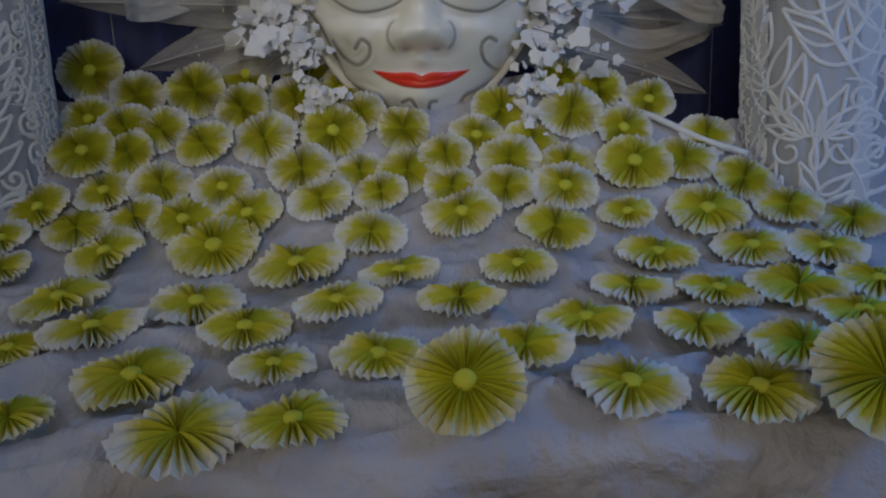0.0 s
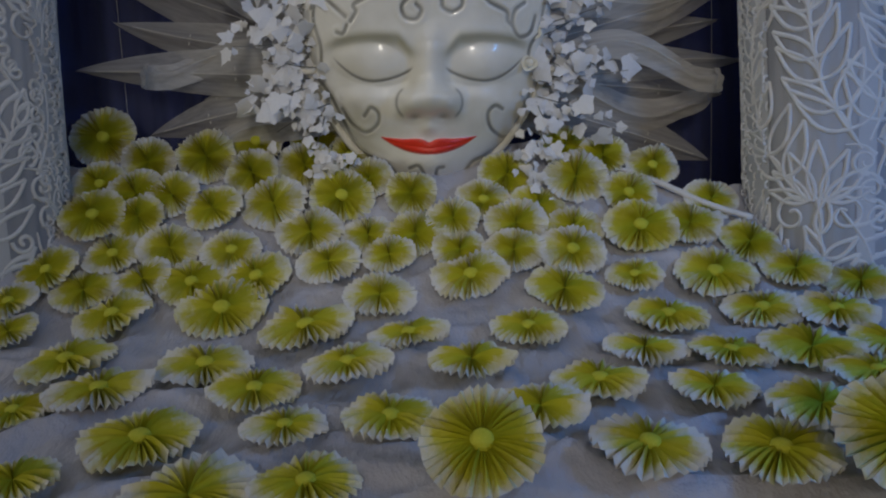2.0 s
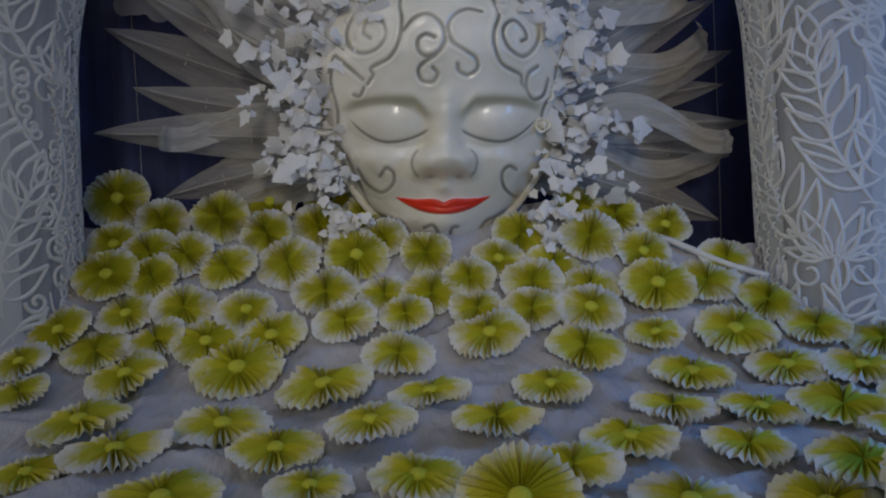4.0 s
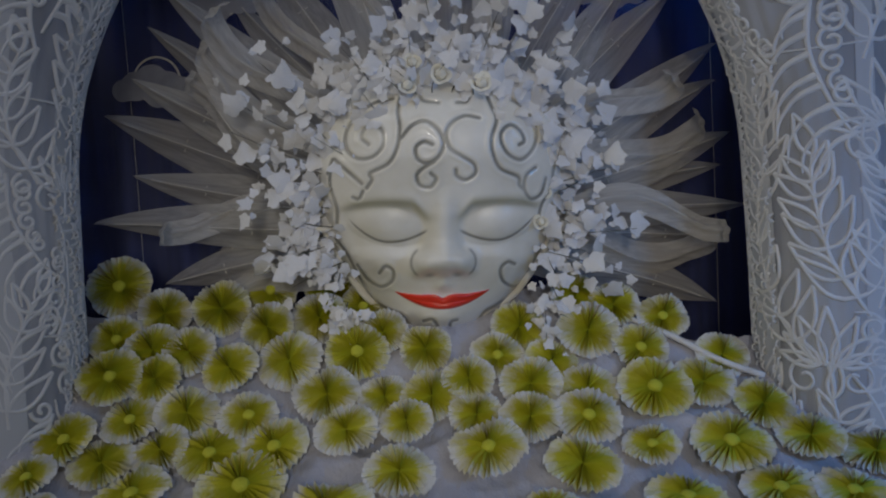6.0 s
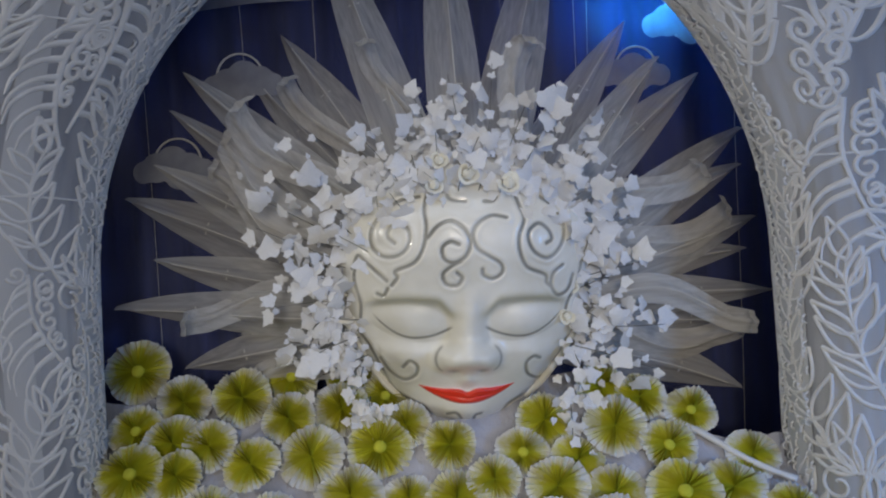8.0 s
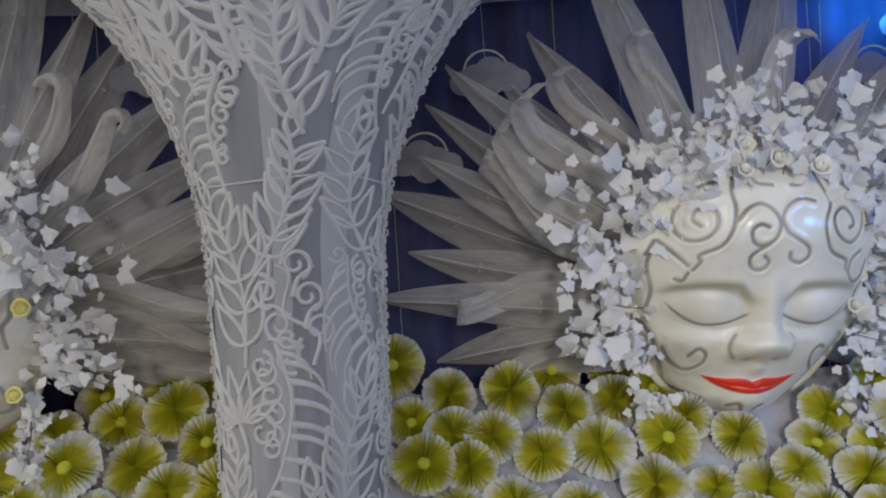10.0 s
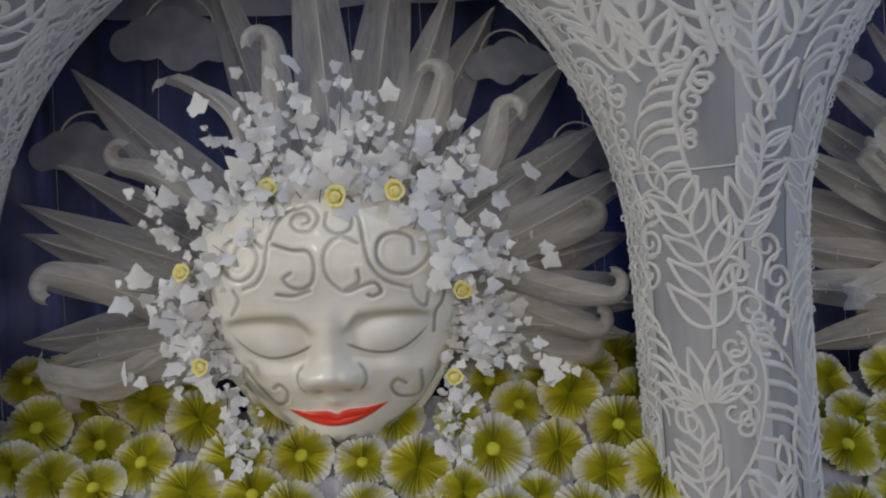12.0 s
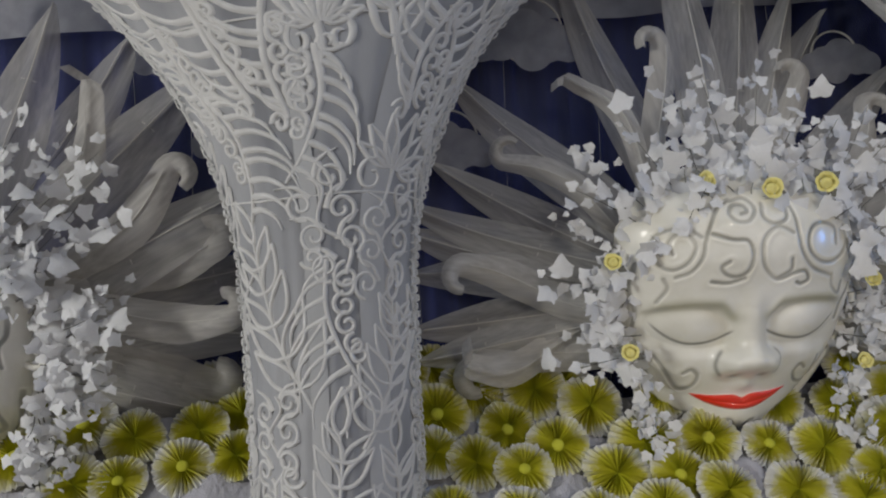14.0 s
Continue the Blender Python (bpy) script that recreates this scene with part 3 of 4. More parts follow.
BROW_SCROLLS_YELLOW_ROSES = [
    cut((368, 92), (341, 108), (313, 147), (288, 207), (276, 263), (245, 305), (202, 320)),
    cut((275, 202), (232, 172), (172, 178), (143, 200), (138, 242), (160, 282), (198, 296), (239, 274), (258, 230), (238, 194), (205, 190), (186, 217), (194, 248)),
    cut((169, 322), (180, 354), (152, 394)),
    cut((372, 97), (415, 90), (440, 125), (418, 161), (383, 161), (362, 137), (375, 112), (405, 112), (415, 132), (397, 140)),
    cut((464, 112), (461, 152), (495, 176), (531, 161), (534, 120), (517, 110)),
    cut((306, 195), (362, 215), (408, 222), (423, 265), (412, 310), (380, 328), (346, 319), (331, 297), (354, 281)),
    cut((305, 339), (353, 346), (402, 334)),
]
TEMPLE_SCROLLS_YELLOW_ROSES = [
    cut((550, 205), (503, 185), (462, 214), (451, 256), (461, 304), (503, 342), (557, 327), (593, 323), (606, 348), (583, 360), (569, 355)),
    cut((503, 340), (544, 318), (546, 283)),
    cut((536, 90), (558, 144), (567, 206), (581, 268), (620, 314), (684, 340)),
    cut((744, 190), (754, 235), (729, 275), (685, 299), (639, 293), (606, 262), (602, 222), (619, 190), (659, 179), (702, 196), (707, 243)),
    cut((694, 340), (703, 377), (731, 397), (742, 361)),
]
SCROLLS_WHITE_ROSES = JAW + CHEEKS_WHITE_ROSES + BROW_SCROLLS_WHITE_ROSES + TEMPLE_SCROLLS_WHITE_ROSES
SCROLLS_YELLOW_ROSES = JAW + CHEEKS_YELLOW_ROSES + BROW_SCROLLS_YELLOW_ROSES + TEMPLE_SCROLLS_YELLOW_ROSES
MASK_A = mask_mesh("mask_shell", SCROLLS_WHITE_ROSES, 0.0, 0.70)
MASK_B = mask_mesh("mask_shell", SCROLLS_YELLOW_ROSES, 0.02, 0.55)
MASKS = (
    (MASK_A, 0.342, 1.70, 1.440, 0, -2.4, 1.0, "large ivory-white closed-eyed mask with red lips and grey scrolls"),
    (MASK_B, -1.284, 1.70, 1.440, 0, 0.4, -2.5, "large ivory-white closed-eyed mask with red lips, among yellow roses"),
    (MASK_B, -2.905, 1.70, 1.440, 0, 0, 0.0, "large ivory-white closed-eyed mask half hidden by white leaves"),
)
for me, x, y, z, tilt, roll, yaw, label in MASKS:
    ob = new("mask", me)
    ob.matrix_basis = pose(x, y, z, 0, -roll, yaw) @ pose(0, 0, 0, tilt, 0, 0)
    tagged(ob, label, "mask", "masks in the arches")


# ---- sheer rays behind the masks ----
def blade(length, width, bow, curl_end):
    """A long pointed leaf (curl_end 0) or a blunt band that rolls forward at its end; along +x from the mask's middle."""
    start = 0.12

    def at(u, v):
        s, side = u, 2 * v - 1
        if curl_end:
            w = width * (0.55 + 0.45 * math.sin(min(1, s * 1.3) * math.pi / 2)) * (1 - 0.35 * max(0, s - 0.7) / 0.3)
        else:
            w = width * max(0.02, math.sin(math.pi * min(1, (0.25 + 0.75 * s) ** 1.15))) ** 0.75
        x = start + (length - start) * s
        drop = bow * math.sin(s * math.pi * 0.8) * length + (0.055 * math.sin(s * 6.2 + bow * 40) * s * length * 2 if curl_end else 0)
        out = 0.03 * math.sin(s * 5 + bow * 30) + 0.006 * math.cos(side * 2.1 * math.pi) - 0.02 * side * side
        if curl_end and s > 0.86:
            a = (s - 0.86) / 0.14 * 2.5
            x = start + (length - start) * 0.86 + 0.045 * math.sin(a)
            out += 0.03 * (1 - math.cos(a))
        return (x, -out, drop + side * w / 2)

    def hooked(u, v):
        """As above, with the end curling round in the band's own plane."""
        side, body = 2 * v - 1, 0.80
        turn = 1 if bow >= 0 else -1
        w = width * (0.6 + 0.4 * math.sin(min(1, u * 1.5) * math.pi / 2)) * (1 - 0.72 * max(0, u - 0.62) / 0.38)
        along = min(u, body) / body
        x = start + (length * 0.93 - start) * along
        z = bow * length * math.sin(along * math.pi) + 0.02 * math.sin(along * 6)
        angle = bow * 3.1 * math.cos(along * math.pi)
        if u > body:
            a = (u - body) / (1 - body) * 3.3
            x, z = x + 0.026 * math.sin(a), z + turn * 0.026 * (1 - math.cos(a))
            angle += turn * a
        out = 0.03 * math.sin(along * 5 + bow * 30) - 0.02 * side * side + 0.05 * max(0, u - body)
        return (x - side * w / 2 * math.sin(angle), -out, z + side * w / 2 * math.cos(angle))

    if curl_end == 2:
        at = hooked
    v, f = sheet(44 if curl_end == 2 else 30, 9, at)
    mid = [np.array(at(s, 0.5)) + (0, -0.003, 0) for s in np.linspace(0.05, 0.93 if not curl_end else 0.78, 22)]
    marks = [(np.array(at(s, 0.36)) + (0, -0.004, 0), np.array(at(s, 0.64)) + (0, -0.004, 0)) for s in (0.45, 0.72)]
    return v, f, mid, marks


def sunburst(x, y, z, rays, seed, label, hook=False):
    rng = random.Random(seed)
    star = root("organza_sunburst", pose(x, y, z), label, "sunburst", "sunbursts behind the masks")
    for k, (angle, length, width, bow, rolled) in enumerate(rays):
        v, f, mid, marks = blade(length, width * (0.85 if rolled else 1.2), bow, 2 if rolled and hook and k % 3 else rolled)
        m = pose(0, -0.022 * (k % 4) + (-0.045 if rolled else 0.02), 0, 0, -angle, 0) @ pose(0, 0, 0, rng.uniform(-14, 14), 0, rng.uniform(-2, 2))
        ray = mesh_object("ray", v, f, ORGANZA_BAND if rolled else ORGANZA, star, "sheer rolled band" if rolled else "sheer pointed leaf", True)
        ray.matrix_basis = m
        mesh_object("rib", *tube(mid, 0.0015, 5), RIB, ray)
        if not rolled:
            for a, b in marks:
                mesh_object("cross_tie", *tube([a, (a + b) / 2, b], 0.0015, 5), RIB, ray)


sunburst(0.354, 1.70, 1.448, [
    (158.4, 0.80, 0.115, 0.02, 0), (142.3, 0.79, 0.085, 0.02, 0), (136.5, 0.80, 0.085, 0.0, 0), (177, 0.77, 0.085, 0.0, 0),
    (190, 0.64, 0.09, -0.03, 0), (171.5, 0.61, 0.085, 0.04, 1), (147, 0.65, 0.095, -0.05, 1), (128, 0.65, 0.085, 0.07, 1),
    (121.3, 0.75, 0.10, -0.02, 0), (117, 0.64, 0.07, 0.06, 1), (107, 0.93, 0.10, 0.0, 0), (90.5, 0.93, 0.10, 0.0, 0),
    (75.7, 0.93, 0.11, 0.0, 0), (67, 0.60, 0.085, 0.06, 1)], 3, "sunburst of sheer grey-white organza leaves and rolled bands")
sunburst(0.354, 1.712, 1.448, [
    (57.4, 0.74, 0.10, 0.02, 0), (41.7, 0.74, 0.105, 0.02, 0), (35, 0.60, 0.09, -0.02, 1), (30.3, 0.74, 0.095, -0.02, 0),
    (20.1, 0.64, 0.09, 0.0, 1), (15, 0.69, 0.095, -0.02, 0), (2.5, 0.62, 0.08, -0.03, 1), (0, 0.69, 0.08, 0.02, 0),
    (-10, 0.64, 0.09, 0.02, 1), (-20.2, 0.65, 0.10, 0.02, 0), (154.8, 0.64, 0.08, -0.03, 1), (100, 0.62, 0.07, 0.05, 1),
    (197, 0.58, 0.09, 0.02, 1), (-15, 0.5, 0.10, 0.0, 0), (183, 0.5, 0.10, 0, 0),
    (151, 0.74, 0.09, 0.02, 0), (129, 0.72, 0.085, 0.0, 0), (167, 0.70, 0.09, 0.02, 0), (24, 0.70, 0.09, 0.0, 0),
    (49, 0.71, 0.09, 0.0, 0), (8, 0.66, 0.085, 0.02, 0), (-6, 0.66, 0.085, 0.0, 0)], 4, "sunburst of sheer grey-white organza leaves and rolled bands")
sunburst(-1.271, 1.70, 1.49, [
    (163.1, 0.72, 0.10, 0.03, 0), (158.2, 0.74, 0.085, 0.03, 0), (135.4, 0.79, 0.10, 0.02, 0), (121.7, 0.61, 0.055, 0.02, 1),
    (173, 0.69, 0.10, -0.03, 0), (182.3, 0.68, 0.10, 0.0, 0), (183, 0.60, 0.085, 0.08, 1), (170, 0.61, 0.09, 0.07, 1),
    (146, 0.60, 0.065, -0.06, 1), (109, 0.88, 0.09, 0.02, 0), (103, 0.60, 0.08, 0.08, 1), (93, 0.90, 0.10, 0.0, 0),
    (80, 0.90, 0.11, 0.0, 0), (66, 0.57, 0.08, 0.03, 1)], 5, "sunburst of sheer grey-white organza leaves and curled bands", True)
sunburst(-1.271, 1.712, 1.49, [
    (61, 0.76, 0.115, 0.02, 0), (46.4, 0.73, 0.11, 0.0, 0), (51, 0.57, 0.07, -0.08, 1), (25.9, 0.70, 0.095, -0.05, 0),
    (12.8, 0.66, 0.10, -0.02, 0), (17, 0.59, 0.075, 0.06, 1), (-3.1, 0.65, 0.10, 0.03, 0), (1, 0.58, 0.07, 0.09, 1),
    (-13, 0.55, 0.10, 0.03, 1), (-20, 0.58, 0.11, 0.0, 0), (192, 0.60, 0.10, 0.03, 1), (188, 0.67, 0.10, 0, 0), (5, 0.66, 0.10, -0.05, 0),
    (19, 0.66, 0.09, 0.03, 0), (34, 0.70, 0.09, 0.0, 0), (-9, 0.60, 0.10, 0.02, 0), (-7, 0.56, 0.075, 0.08, 1), (150, 0.70, 0.085, 0.03, 0), (70, 0.78, 0.09, 0.0, 0)],
    6, "sunburst of sheer grey-white organza leaves and curled bands", True)
sunburst(-2.88, 1.70, 1.49, [
    (60, 0.76, 0.13, 0.02, 0), (47, 0.78, 0.13, 0.0, 0), (36, 0.62, 0.10, -0.08, 1), (27, 0.76, 0.12, -0.05, 0),
    (13, 0.70, 0.12, -0.02, 0), (18, 0.62, 0.12, 0.05, 1), (-3, 0.66, 0.12, 0.03, 0), (3, 0.62, 0.10, 0.05, 1),
    (-13, 0.58, 0.13, 0.03, 1), (-19, 0.70, 0.12, 0.0, 0), (72, 0.74, 0.12, 0, 0), (85, 0.74, 0.13, 0, 0), (54, 0.64, 0.1, 0.04, 1)],
    7, "sunburst of sheer grey-white organza leaves and curled bands", True)


# ---- tulle clouds with wire rings ----
def cloud(x, z, size, flip=1):
    thing = root("tulle_cloud", pose(x, 1.775, z, 0, 0, 0), "flat grey tulle cloud on a thin white wire ring", "cloud ornament", "clouds before the curtain")
    bumps = [(-0.5, -0.02, 0.20), (-0.28, 0.05, 0.26), (0.0, 0.12, 0.30), (0.28, 0.02, 0.27), (0.52, -0.04, 0.22), (0.1, -0.1, 0.25)]
    edge = []
    for k in range(96):
        a = 2 * math.pi * k / 96
        far = 0
        for bx, bz, br in bumps:
            bx *= flip
            b = bx * math.cos(a) + bz * math.sin(a)
            disc = br * br - (bx * bx + bz * bz - b * b)
            if disc > 0:
                far = max(far, b + math.sqrt(disc))
        edge.append((far * math.cos(a) * size * 1.3, far * math.sin(a) * size * 1.3))
    front = [(0, -0.003, 0)] + [(p, -0.003, q) for p, q in edge]
    faces = [(0, 1 + k, 1 + (k + 1) % 96) for k in range(96)]
    mesh_object("cloud_panel", front, faces, CLOUD_FILM, thing)
    ringline = [(size * (0.1 * flip + 0.52 * math.cos(a)), 0.004, size * (0.20 + 0.52 * math.sin(a))) for a in np.linspace(0, 2 * math.pi, 40)]
    mesh_object("wire_ring", *tube(ringline, 0.0026, 6), RIB, thing)


for x, z, size, flip in (
        (-0.292, 1.799, 0.10, 1), (-0.12, 1.985, 0.10, -1), (0.774, 1.963, 0.09, 1), (0.90, 2.075, 0.11, 1),
        (-1.642, 2.105, 0.15, 1), (-1.843, 1.862, 0.13, 1), (-0.882, 2.03, 0.11, -1), (-0.75, 1.81, 0.11, 1), (-2.30, 1.90, 0.12, 1), (-2.42, 2.1, 0.12, -1)):
    cloud(x, z, size, flip)


# ---- wreaths of white leaves ----
def leaf_mesh(seed, material):
    """A five-lobed ivy leaf, folded a little along its middle, its stalk at the origin, pointing along +z."""
    rng = random.Random(seed)
    rim = [(0.16, -0.08), (0.30, -0.09), (0.42, -0.01), (0.48, 0.10), (0.46, 0.20), (0.53, 0.30), (0.58, 0.41), (0.47, 0.46), (0.36, 0.53), (0.26, 0.68), (0.13, 0.87)]
    curl_up, cup = rng.uniform(-0.25, 0.3), rng.uniform(-0.25, 0.45)
    verts = [(0, 0, -0.02), (0, -0.09, 0.35), (0, curl_up, 1.0)]
    faces = []
    for s in (-1, 1):
        chain = [0]
        for x, z in rim:
            x, z = x * rng.uniform(0.9, 1.1), z + rng.uniform(-0.02, 0.02)
            chain.append(len(verts))
            verts.append((s * x, -0.06 * x + cup * x * x + curl_up * z * z * 0.8 + rng.uniform(-0.03, 0.04), z))
        chain.append(2)
        for a, b in zip(chain, chain[1:]):
            faces.append((1, b, a) if s > 0 else (1, a, b))
    me = bpy.data.meshes.new("leaf")
    me.from_pydata(verts, [], faces)
    me.materials.append(material)
    me.shade_smooth()
    return me


LEAVES = [leaf_mesh(k, LEAF) for k in range(9)]
SEPAL = leaf_mesh(9, STEM)


def petal_meshes(material, seed):
    """The cupped petals of a small ribbon rose, in three rings round a tight middle."""
    rng = random.Random(seed)
    made = []
    for count, r, high, spread in ((3, 0.12, 0.92, -0.05), (4, 0.28, 0.98, -0.12), (5, 0.48, 0.90, -0.10), (6, 0.80, 0.62, 0.15)):
        for k in range(count):
            a0 = 2 * math.pi * (k + rng.random() * 0.7) / count
            grow, lift = rng.uniform(0.75, 1.2), rng.uniform(0.75, 1.15)

            def at(u, v):
                a = a0 + (u - 0.5) * 2.6 * math.pi / count
                rr = grow * r * (0.55 + 0.45 * v) + spread * v * v * 0.5 - 0.22 * abs(u - 0.5)
                return (rr * math.cos(a), -(lift * high * math.sin(v * 1.9) + 0.05 * (1 - (2 * u - 1) ** 2)), rr * math.sin(a))

            v, f = sheet(5, 4, at)
            me = bpy.data.meshes.new("petal")
            me.from_pydata(v, [], f)
            me.materials.append(material)
            me.shade_smooth()
            made.append(me)
    v, f = sheet(9, 4, lambda u, v: (0.5 * math.cos(v * 1.5) * math.cos(6.28 * u), -(0.5 + 0.42 * math.sin(v * 1.5)), 0.5 * math.cos(v * 1.5) * math.sin(6.28 * u)))
    me = bpy.data.meshes.new("bud")
    me.from_pydata(v, [], f)
    me.materials.append(material)
    me.shade_smooth()
    return made + [me]


def wreath(x, y, z, seed, label, sprays):
    """Leafy sprays round a mask. Each spray: the angle round the mask, the radius where it starts, its length and its number of leaves."""
    rng = random.Random(seed)
    thing = root("leaf_wreath", pose(x, y, z), label, "leaf wreath", "wreaths round the masks")

    def leaf_pose(p, size, out):
        turn = pose(0, 0, 0, rng.uniform(-45, 35), out + rng.uniform(-75, 75), 0) @ pose(0, 0, 0, 0, 0, rng.uniform(-50, 50))
        return Matrix.Translation(p) @ turn @ Matrix.Scale(size, 4)

    small = []
    for angle, r0, length, count in sprays:
        a = radians(angle + rng.uniform(-4, 4))
        way = Vector((math.cos(a), 0, math.sin(a)))
        low = math.sin(a) < -0.3
        if low:
            way = Vector((0.25 * math.cos(a), 0, -1)).normalized()
        depth = -0.05 - 0.07 * max(0, math.sin(a)) - (0.04 if length < 0.06 else 0)
        start = Vector((0.222 * r0 * math.cos(a), depth, 0.262 * r0 * math.sin(a)))
        bend = Vector((rng.uniform(-0.03, 0.03), rng.uniform(-0.06, 0.04), rng.uniform(-0.03, 0.03)))
        line = [start + way * length * s + bend * s * s for s in np.linspace(0, 1, 8)]
        mesh_object("stem", *tube(line, 0.0012, 4, 0.5), STEM, thing)
        for k in range(count):
            s = (k + 0.6) / count
            p = start + way * length * s + bend * s * s
            p = p + Vector((rng.gauss(0, 0.015), rng.uniform(-0.03, 0.02), rng.gauss(0, 0.015)))
            size = (0.019 + 0.024 * rng.random()) * (0.75 if low else 1.12)
            share("leaf", rng.choice(LEAVES), leaf_pose(p, size, 90 - math.degrees(a)), thing)
        for k in range(int(count * 2.2)):  # half-grown leaves and buds between the larger ones, thickest near the mask
            s = rng.random() ** 1.5
            p = start + way * length * s + bend * s * s
            p = p + Vector((rng.gauss(0, 0.02), rng.uniform(-0.015, 0.035), rng.gauss(0, 0.02)))
            m = leaf_pose(p, rng.uniform(0.011, 0.025), 90 - math.degrees(a))
            me = rng.choice(LEAVES)
            small.append(([tuple(m @ q.co) for q in me.vertices], [tuple(f.vertices) for f in me.polygons]))
    fill = mesh_object("small_leaves", *joined(small), LEAF, thing, "small crowded white leaves and buds", True)
    tagged(fill, kind="stuff")
    return thing


def crown(seed, low, high, count):
    """Sprays fanned from one angle to another, with short dense ones between them along the hairline."""
    rng = random.Random(seed)
    sprays = []
    for k in range(count):
        a = low + (high - low) * k / (count - 1)
        sprays.append((a, rng.uniform(1.0, 1.08), rng.uniform(0.11, 0.215) * (1.12 if 35 < a < 145 else 1 if 15 < a < 165 else 0.75), rng.choice((7, 8, 9))))
        if 25 < a < 155:
            sprays.append((a - 2, rng.uniform(0.86, 0.93), 0.05, 4))
        sprays.append((a + 3, rng.uniform(0.94, 1.0), rng.uniform(0.06, 0.10), 5))
    return sprays


HANG = [(-20, 1.02, 0.07, 5), (-30, 1.08, 0.07, 6), (-40, 1.12, 0.09, 8), (200, 1.02, 0.07, 5), (210, 1.08, 0.07, 6), (219, 1.1, 0.08, 7)]
wreath(0.345, 1.60, 1.455, 1, "wreath of white satin ivy leaves around the mask", crown(1, -14, 194, 23) + HANG)
wreath(-1.275, 1.60, 1.455, 2, "wreath of white satin ivy leaves on dark wire stems", crown(2, -14, 194, 22) + HANG)
wreath(-2.86, 1.60, 1.455, 3, "wreath of white satin ivy leaves on dark wire stems", crown(3, -30, 110, 20) + HANG[:3])

WHITE_ROSE, YELLOW_ROSE = petal_meshes(ROSE_WHITE, 1), petal_meshes(ROSE_YELLOW, 2)


def rose(x, y, z, size, petals, label):
    rng = random.Random(int(1000 * abs(x) + 100 * z))
    m = pose(x, y, z, rng.uniform(-20, 10), rng.uniform(0, 90), rng.uniform(-20, 20)) @ Matrix.Scale(size, 4)
    thing = root("rose", m, label, "rose", "small roses in the wreaths")
    for me in petals:
        share("bud" if me is petals[-1] else "petal", me, Matrix.Identity(4), thing)
    if petals is YELLOW_ROSE:
        for turn in (-70, 15, 110):
            share("sepal", SEPAL, pose(0, 0.25, 0, 0, turn, 0) @ pose(0, 0, 0.7, 0, 0, 0) @ Matrix.Scale(0.8, 4), thing)


for x, y, z, s in ((0.292, 1.425, 1.706, 0.019), (0.428, 1.415, 1.699, 0.022), (0.355, 1.42, 1.722, 0.021), (0.305, 1.44, 1.752, 0.018), (0.555, 1.53, 1.50, 0.016), (0.545, 1.53, 1.44, 0.017)):
    rose(x, y, z, s, WHITE_ROSE, "small ivory fabric rose in the white wreath")
for x, y, z, s in ((-1.384, 1.437, 1.72, 0.019), (-1.262, 1.43, 1.70, 0.022), (-1.153, 1.43, 1.707, 0.022), (-1.043, 1.491, 1.52, 0.020), (-1.55, 1.49, 1.577, 0.019), (-1.525, 1.50, 1.405, 0.019), (-1.065, 1.50, 1.36, 0.018)):
    rose(x, y, z, s, YELLOW_ROSE, "small pale yellow fabric rose in the white wreath")


# ---- pleated paper rosettes ----
def rosette_mesh(seed):
    """A folded-paper disc of unit radius: sharp pleats, a ragged scalloped rim, bowed up a little to the middle."""
    rng = random.Random(seed)
    folds = rng.choice((30, 33, 37))
    n = 2 * folds
    jitter = [0.45 * math.sin(k * 0.41 + seed) * math.sin(k * 0.17 + 2 * seed) + rng.uniform(-0.4, 0.4) for k in range(n)]
    deep = [rng.uniform(0.4, 1.4) * (1 + 0.4 * math.sin(k * 0.37 + 5 * seed)) for k in range(n)]
    wave = [(rng.uniform(0.015, 0.05), rng.uniform(0, 6.28)) for _ in range(3)]
    nick = [rng.uniform(-0.05, 0.02) + 0.03 * math.sin(k * 0.3 + 3 * seed) for k in range(n)]
    rings = ((0.10, 0.035), (0.24, 0.075), (0.45, 0.105), (0.68, 0.10), (0.88, 0.075), (1.0, 0.06))
    verts, faces = [(0, 0, 0.10)], []
    for r, pleat in rings:
        for k in range(n):
            a = 2 * math.pi * (k + jitter[k] * r) / n
            sway = sum(h * math.sin((i + 2) * a + p) for i, (h, p) in enumerate(wave)) * r * r
            fold = pleat * (1 if k % 2 else -1) * deep[k]
            rr = r * (1 + nick[k] * max(0, r - 0.5) * 2)
            verts.append((rr * math.cos(a), rr * math.sin(a), 0.10 + 0.05 * r * (1 - r) + fold + sway))
    for k in range(n):
        faces.append((0, 1 + k, 1 + (k + 1) % n))
        for j in range(len(rings) - 1):
            a, b = 1 + j * n + k, 1 + j * n + (k + 1) % n
            faces.append((a, a + n, b + n, b))
    me = bpy.data.meshes.new("paper_disc")
    me.from_pydata(verts, [], faces)
    me.materials.append(PAPER)
    return me


def button_mesh():
    def at(u, v):
        a, r = 2 * math.pi * u, 0.20 * math.cos(v * math.pi / 2) ** 0.5
        return (r * math.cos(a), r * math.sin(a), 0.09 + 0.15 * math.sin(v * math.pi / 2))

    v, f = sheet(19, 5, at)
    me = bpy.data.meshes.new("centre_button")
    me.from_pydata(v, [], f)
    me.materials.append(BUTTON)
    me.shade_smooth()
    return me


DISCS, CENTRE = [rosette_mesh(k) for k in range(7)], button_mesh()
PLANTED = [0]


